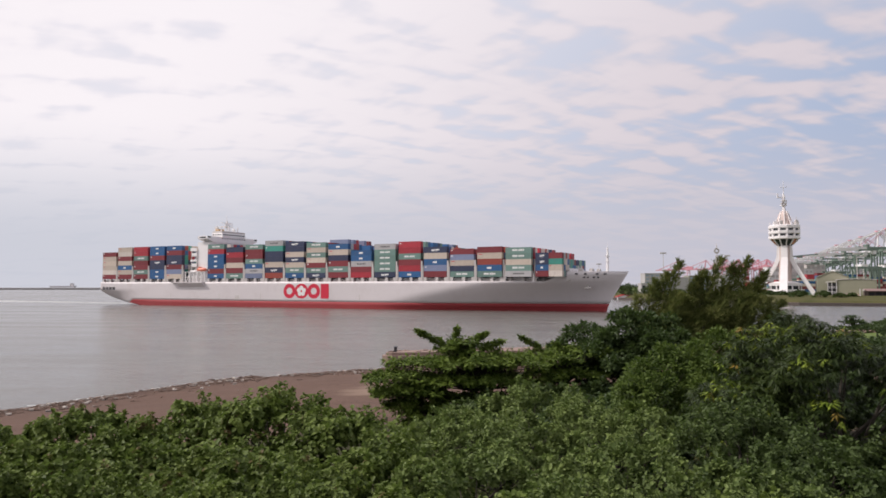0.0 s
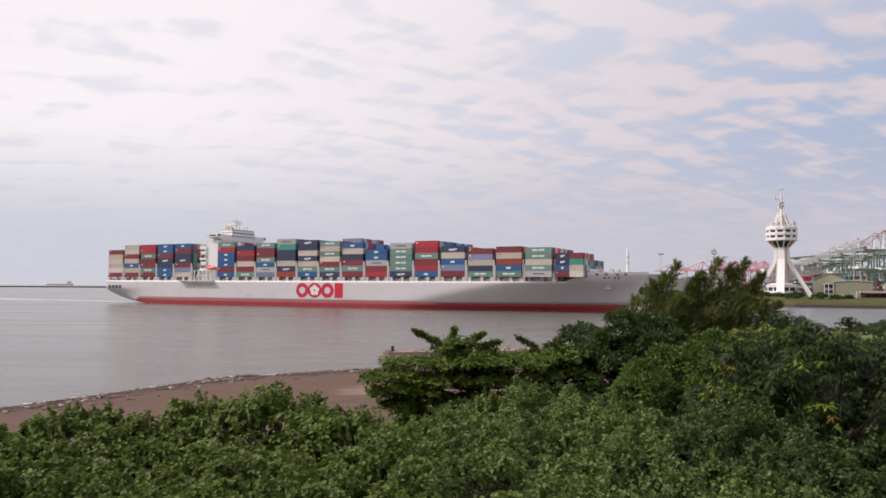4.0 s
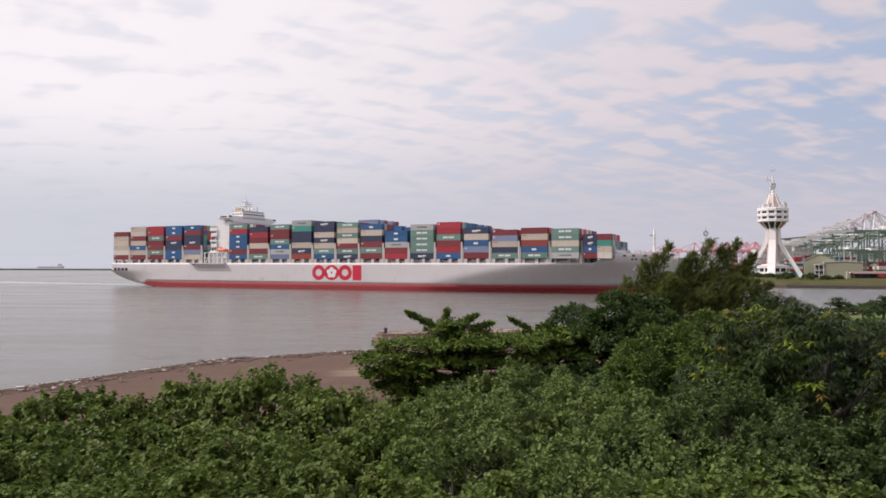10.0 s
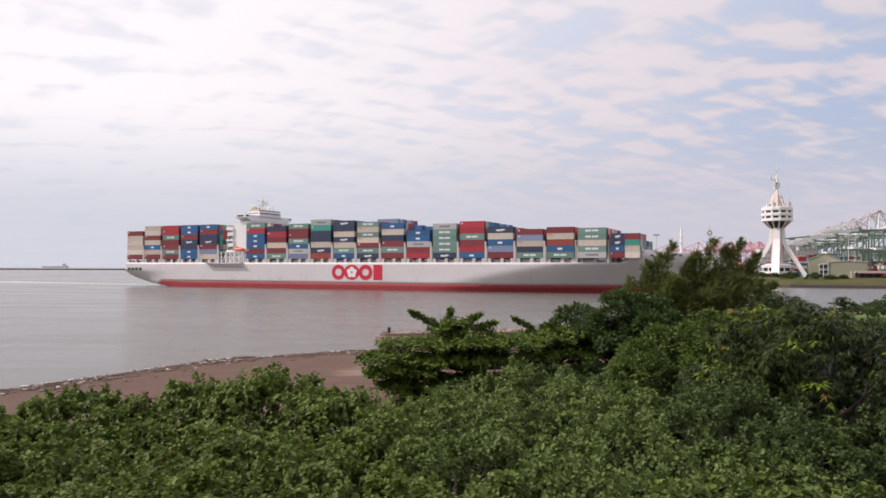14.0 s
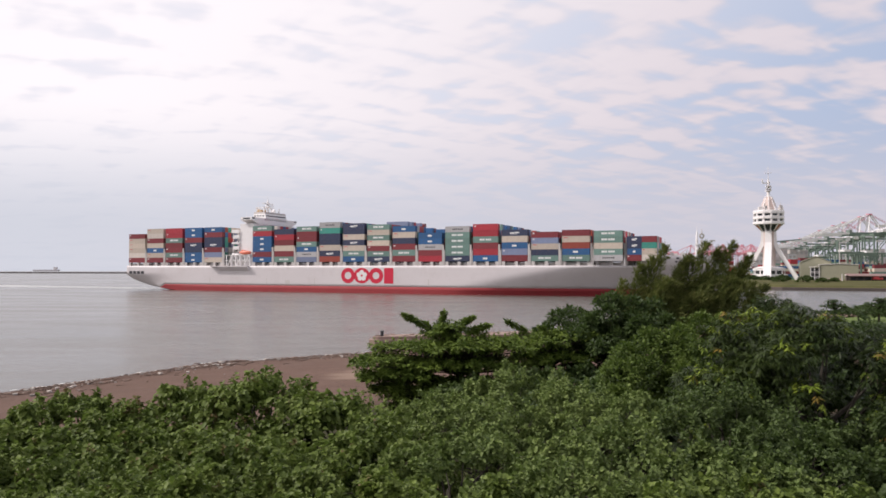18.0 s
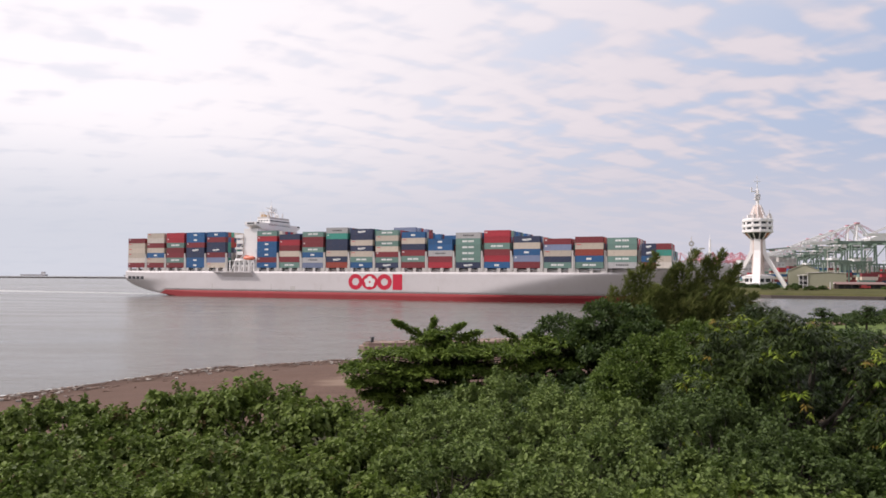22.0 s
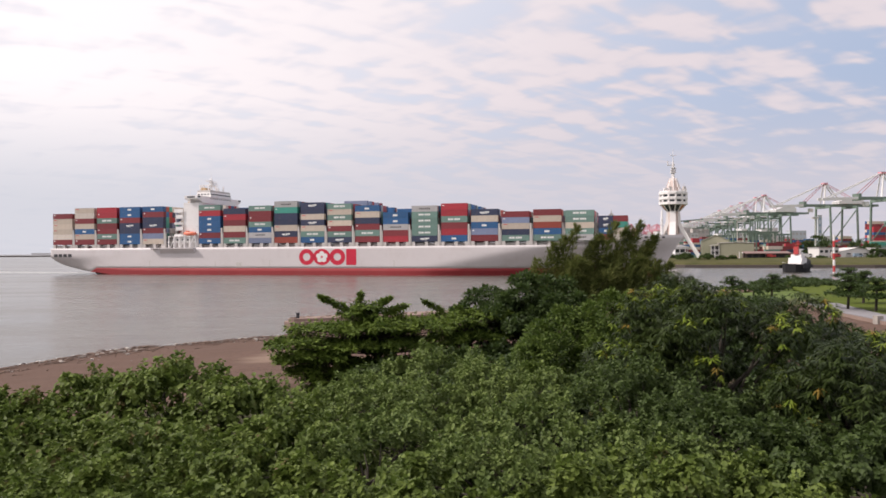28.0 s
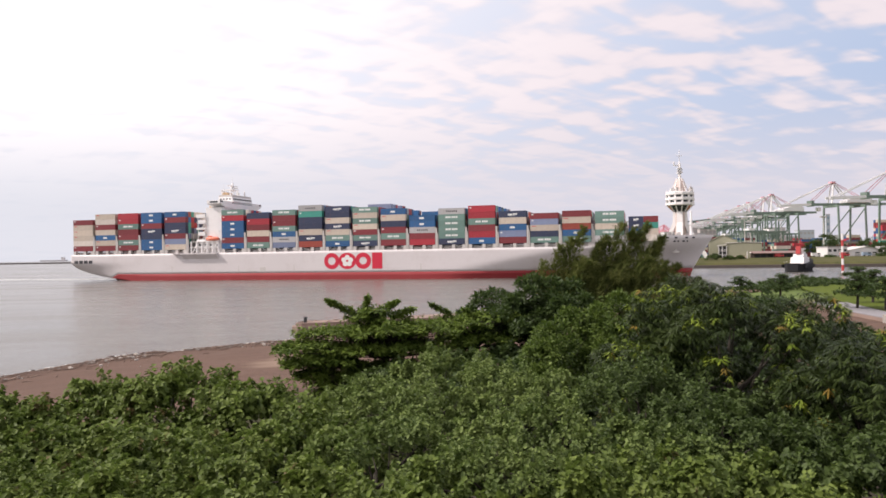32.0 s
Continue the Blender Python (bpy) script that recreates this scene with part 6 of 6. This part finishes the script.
    part("lattice", g, "steel", m)
    part("round_board", ring_plate(0, 39.5, 2.3, 2.3, 1.3, -0.3, 0.3), "steel", m)
    part("cap", Geo().lathe([(0.5, 41.8), (0.4, 43.5), (0.1, 46)], 8), "steel", m)
    # yard containers
    shapes = {}
    for key in "RrOBNGTWPY":
        me = LONG.copy()
        me.materials.append(M["box " + key])
        shapes[key] = me
    pile = {key: Geo() for key in "RrBGW"}
    for x, y, n, tiers in ((300, 505, 3, 4), (318, 503, 3, 4), (326, 520, 4, 5), (352, 524, 3, 3), (372, 530, 4, 4), (396, 500, 4, 5), (420, 505, 4, 5), (452, 520, 4, 5), (478, 560, 4, 6), (505, 580, 4, 6), (484, 608, 8, 9), (512, 608, 8, 10), (540, 608, 8, 10), (568, 608, 8, 9),
                           (372, 600, 4, 4), (404, 620, 4, 5), (210, 560, 2, 2), (190, 575, 2, 2), (186, 606, 3, 2)):
        for i in range(n):
            for t in range(rng.randint(max(1, tiers - 2), tiers)):
                key = rng.choice("RRrrOBNGTWPY")
                if y > 545 or tiers > 4 and i > 1:
                    key = rng.choice("RRrBGW")
                    z = (13.0 if y == 608 else ground_at(x, y)) + t * 2.595
                    pile[key].box(x + (i % 2) * 12.6, x + (i % 2) * 12.6 + 12.2, y + i // 2 * 3, y + i // 2 * 3 + 2.44, z, z + 2.59)
                    continue
                yard_box(shapes[key], x + (i % 2) * 12.6, y + i // 2 * 3, ground_at(x, y) + t * 2.595, 0, BOX_WORDS[key] + " container stacked in the port yard")
    for k in range(30):
        for r in range(5):
            x, y = 330 + k * 14 + r * 24, 690 + r * 95
            for t in range(rng.randint(3, 8)):
                pile[rng.choice("RRrBGW")].box(x, x + 12.2, y, y + 5, 2.9 + t * 2.6, 5.49 + t * 2.6)
    for i, (x, y) in enumerate(((372, 655), (414, 690), (450, 760), (500, 800), (470, 880), (540, 900))):
        c = root("yard_gantry", pose(x, y, 2.9), "green rubber-tyred yard gantry over container rows", "crane", "yard gantries")
        for px in (0, 24):
            for py in (0, 8):
                part("leg", Geo().box(px - 0.6, px + 0.6, py - 0.6, py + 0.6, 0, 24), "crane green", c)
            part("sill", Geo().box(px - 0.7, px + 0.7, -2, 10, 1, 2.4), "crane green", c)
        for py in (0, 8):
            part("bridge_girder", Geo().box(-3, 27, py - 0.7, py + 0.7, 24, 26), "crane green", c)
        part("trolley", Geo().box(8, 14, -1, 9, 25.9, 28), "crane white", c)
    far = root("container_yard", Matrix(), "distant stacks of mixed coloured containers in the port", "containers", kind="stuff")
    for key, g in pile.items():
        part("container_row", g, "box " + key, far)
    # trees and rough grass on the bank
    for i, (x, y, t, r) in enumerate([(290, 494, 9, 4), (341, 484, 22, 8), (351, 490, 18, 7), (374, 486, 19, 8), (368, 458, 12, 5), (388, 490, 16, 7), (334, 490, 17, 6), (288, 492, 12, 6), (384, 486, 14, 7), (241, 488, 9, 4), (256, 484, 8.5, 3), (224, 500, 9, 5), (232, 492, 8, 5),
                                      (150, 604, 13, 7), (160, 618, 14, 8), (172, 600, 11, 6), (182, 560, 9, 5), (196, 540, 9, 5), (209, 520, 9, 5), (216, 508, 8.5, 5)]):
        far_shrub(x, y, t, r, "leaf dark", 1900, 200 + i, "dark bushy tree on the far bank", r * 0.28, 0.75)
    for i, (x, y, t, r) in enumerate([(236, 452, 7.6, 4), (246, 448, 7.0, 3.4), (226, 462, 7.8, 4), (258, 455, 7.2, 3), (300, 455, 7.0, 3), (316, 446, 6.6, 3), (352, 444, 7.2, 3.4), (386, 440, 7.4, 4)]):
        far_shrub(x, y, t, r, "leaf mid", 900, 270 + i, "low yellow-green scrub on the quay bank", 0.8, 0.7, "shrub", 9)
    e = root("rough_grass", Matrix(), "strip of rough yellow-green grass behind the quay wall", "grass", kind="stuff")
    a = [(146, 598), (177, 502), (208, 421), (301, 378), (450, 358), (600, 362)]
    g = Geo()
    g.rings([[(x, y + 1, 1.4), (x + 1.5, y + 6, 2.8), (x + 3, y + 25, 3.8), (x + 3.5, y + 72, 5.1), (x + 4, y + 96, 5.1), (x + 4, y + 96, 2.4)] for x, y in a])
    part("turf", g, "far grass", e)
    for x in (262, 318, 372):
        p = root("fence_post", pose(x, ground_line(x), 4.9), "pale post on the quay edge", "post", "quay posts")
        part("post", Geo().box(-0.25, 0.25, -0.25, 0.25, 0, 4.6), "roof pale", p)
    # ships far out
    for x, y, L, h in ((-1580, 3900, 120, 8), (-2150, 3950, 130, 9), (-1180, 4200, 110, 7)):
        f = root("distant_ship", pose(x, y, 0), "hazy grey ship at anchor far out", "ship", "ships at anchor")
        part("hull", Geo().prism([(0, 0), (L, 0), (L + 6, h), (-4, h)], "y", 0, 20), "hazy grey", f)
        part("house", Geo().box(L * 0.82, L * 0.95, 3, 17, h, h + 14), "wall white", f)


def ground_line(x):
    return 441 + (300 - x) * 0.33 if x < 300 else 441 - (x - 300) * 0.175


def tug_boat():
    t = root("tugboat", pose(0, 0, 0), "black and white tug with a red funnel on the water", "boat")
    part("hull", Geo().rings([[(x, -w, b), (x, w, b), (x, w * 1.1, z), (x, -w * 1.1, z)] for x, w, b, z in ((-14, 2.2, 0.2, 4.2), (-12, 3.8, -0.8, 4.0), (-4, 4.6, -1, 3.8), (5, 4.6, -1, 4.4), (10, 3.6, -0.8, 5.6), (13, 1.8, -0.4, 6.4), (14.4, 0.6, 0.4, 6.8))]), "black rubber", t, "black hull")
    part("fender", Geo().box(-12, 7, -5.5, -5.0, 2.0, 3.6).box(-12, 7, 5.0, 5.5, 2.0, 3.6), "black rubber", t)
    part("deckhouse", Geo().prism([(-6, 3.8), (7, 3.8), (5.8, 6.9), (-4.4, 6.9)], "y", -3.0, 3.0), "wall white", t)
    part("upper_house", Geo().prism([(-3.4, 6.9), (5.4, 6.9), (4.9, 8.6), (-2.4, 8.6)], "y", -2.3, 2.3), "wall white", t)
    part("deck_rail", Geo().box(-12.6, -6, -4.3, -4.15, 4.6, 4.75).box(-12.6, -6, 4.15, 4.3, 4.6, 4.75), "wall white", t)
    w = part("wheelhouse", Geo().prism([(0, 8.6), (4.8, 8.6), (4.4, 11.0), (0.6, 11.0)], "y", -1.7, 1.7), "wall white", t)
    part("window", Geo().box(0.5, 4.62, -1.74, 1.74, 9.6, 10.5), "glass", w)
    part("roof", Geo().box(0.2, 4.8, -1.9, 1.9, 11.0, 11.25), "wall white", w)
    part("funnel", Geo().prism([(-3.4, 8.6), (-0.8, 8.6), (-1.2, 12.4), (-3.0, 12.4)], "y", -1.0, 1.0), "red", t, "red funnel")
    part("mast", Geo().tube((2, 0, 11.2), (1.6, 0, 15.6), 0.45, 0.2, 6).box(1, 2.6, -1.4, 1.4, 13.4, 13.7).box(1.2, 2.4, -0.9, 0.9, 14.6, 14.8), "red", t)
    return t


def near_right():
    """Lawn, path, wall and young trees by the water, and the banded pole."""
    g = strip([(120, 185), (100, 150), (86, 122), (76.6, 110.6), (69.4, 84.8), (66, 60), (64, 30)], 90, 2.2, 2.56, 1)
    tagged(part("lawn", g, "lawn"), "mown green lawn beside the path", "lawn", kind="structure")
    line = [(75.6, 111.4), (74.2, 108), (68.0, 92), (64.0, 77), (61, 60), (59, 30)]
    g = strip(line, 5.2, 2.0, 2.60, 1)
    tagged(part("path", g, "asphalt"), "grey paved path along the lawn", "path", kind="structure")
    w = root("garden_wall", Matrix(), "low pinkish wall with a white coping beside the path", "wall")
    part("body", strip([(67.0, 93.2), (63.4, 79), (60.4, 62), (58.4, 40)], 0.5, 0.8, 2.95, 1), "warm concrete", w)
    part("coping", strip([(67.2, 94.0), (63.4, 79), (60.4, 62), (58.4, 40)], 0.62, 2.954, 3.06, 1), "asphalt", w)
    for x, y in ((67.2, 94), (63.4, 79)):
        part("pier", Geo().box(x - 0.4, x + 0.4, y - 0.4, y + 0.4, 0.8, 3.5), "concrete", w)
    for i, (x, y, s) in enumerate(((74.1, 98.5, 1.0), (74.9, 93.8, 0.95), (84, 108, 1.05), (92, 122, 1.1), (76, 121, 0.9), (70, 124, 0.8), (80.0, 88.0, 1.0))):
        almond_tree(x, y, 2.56, [(0, 0, 2.6 * s, 3.0 * s, 2.6 * s), (0.4, 0, 3.9 * s, 2.3 * s, 2.0 * s), (0.1, 0, 4.9 * s, 1.3 * s, 1.1 * s)], "young tree with flat dark layers of leaves on the lawn", 40 + i,
                    "leaf dark", 1700, 0.40)
    for i, (x, y, t, r) in enumerate([(62, 104, 4.6, 4), (58, 118, 4.2, 4), (90, 150, 4.4, 4), (104, 168, 4.0, 4), (70, 140, 3.8, 4), (54, 96, 5.0, 4), (148, 222, 2.6, 4), (137, 198, 3.0, 4), (125, 178, 3.4, 4), (122, 182, 3.4, 4), (116, 165, 4.0, 4), (108, 160, 3.9, 4)]):
        far_shrub(x, y, t, r, "leaf dark", 2200, 240 + i, "low bushes by the water", 0.9, 0.34, "shrub")
    p = root("banded_pole", pose(219, 300, -2), "tall red and white banded marker pole", "pole")
    for k in range(7):
        part("band", Geo().tube((0, 0, k * 2.8), (0, 0, (k + 1) * 2.8), 0.52, 0.52, 12), "red" if k % 2 else "wall white", p, "red band" if k % 2 else "white band")
    rng = random.Random(6)
    shapes = [stone(40 + i) for i in range(4)]
    for me in shapes:
        me.materials.append(M["warm concrete"])
    rip = root("riprap", Matrix(), "pale boulders along the shore below the lawn", "boulders", kind="stuff")
    for i in range(120):
        k = rng.random()
        x, y = 60 + 95 * k + rng.uniform(-2, 2), 140 + 78 * k + rng.uniform(-2, 2)
        s = rng.uniform(0.7, 1.5)
        ob = part("stone", rng.choice(shapes), None, rip)
        ob.matrix_basis = Matrix.LocRotScale((x, y, max(0, ground_at(x, y)) + 0.2 * s), Euler((rng.uniform(-0.4, 0.4), rng.uniform(-0.4, 0.4), rng.uniform(0, 6.3))), (s, s, s))


far_bank()
near_right()
tug = tug_boat()


def motions():
    times = (0, 8, 16, 24, 32)
    poses = [(t, pose(-212.06 + 2.0400 * t, 449.0 - 1.4348 * t, 0, 0, 0, -27.593 + 0.1622 * t)) for t in times]
    walk(ship, poses)
    for ob, m in RIDERS:
        walk(ob, [(t, p @ m) for t, p in poses])
    walk(tug, [(0, pose(234, 316, 0, 0, 0, 44)), (32, pose(218.0, 330, 0, 0, 0, 44))])


motions()
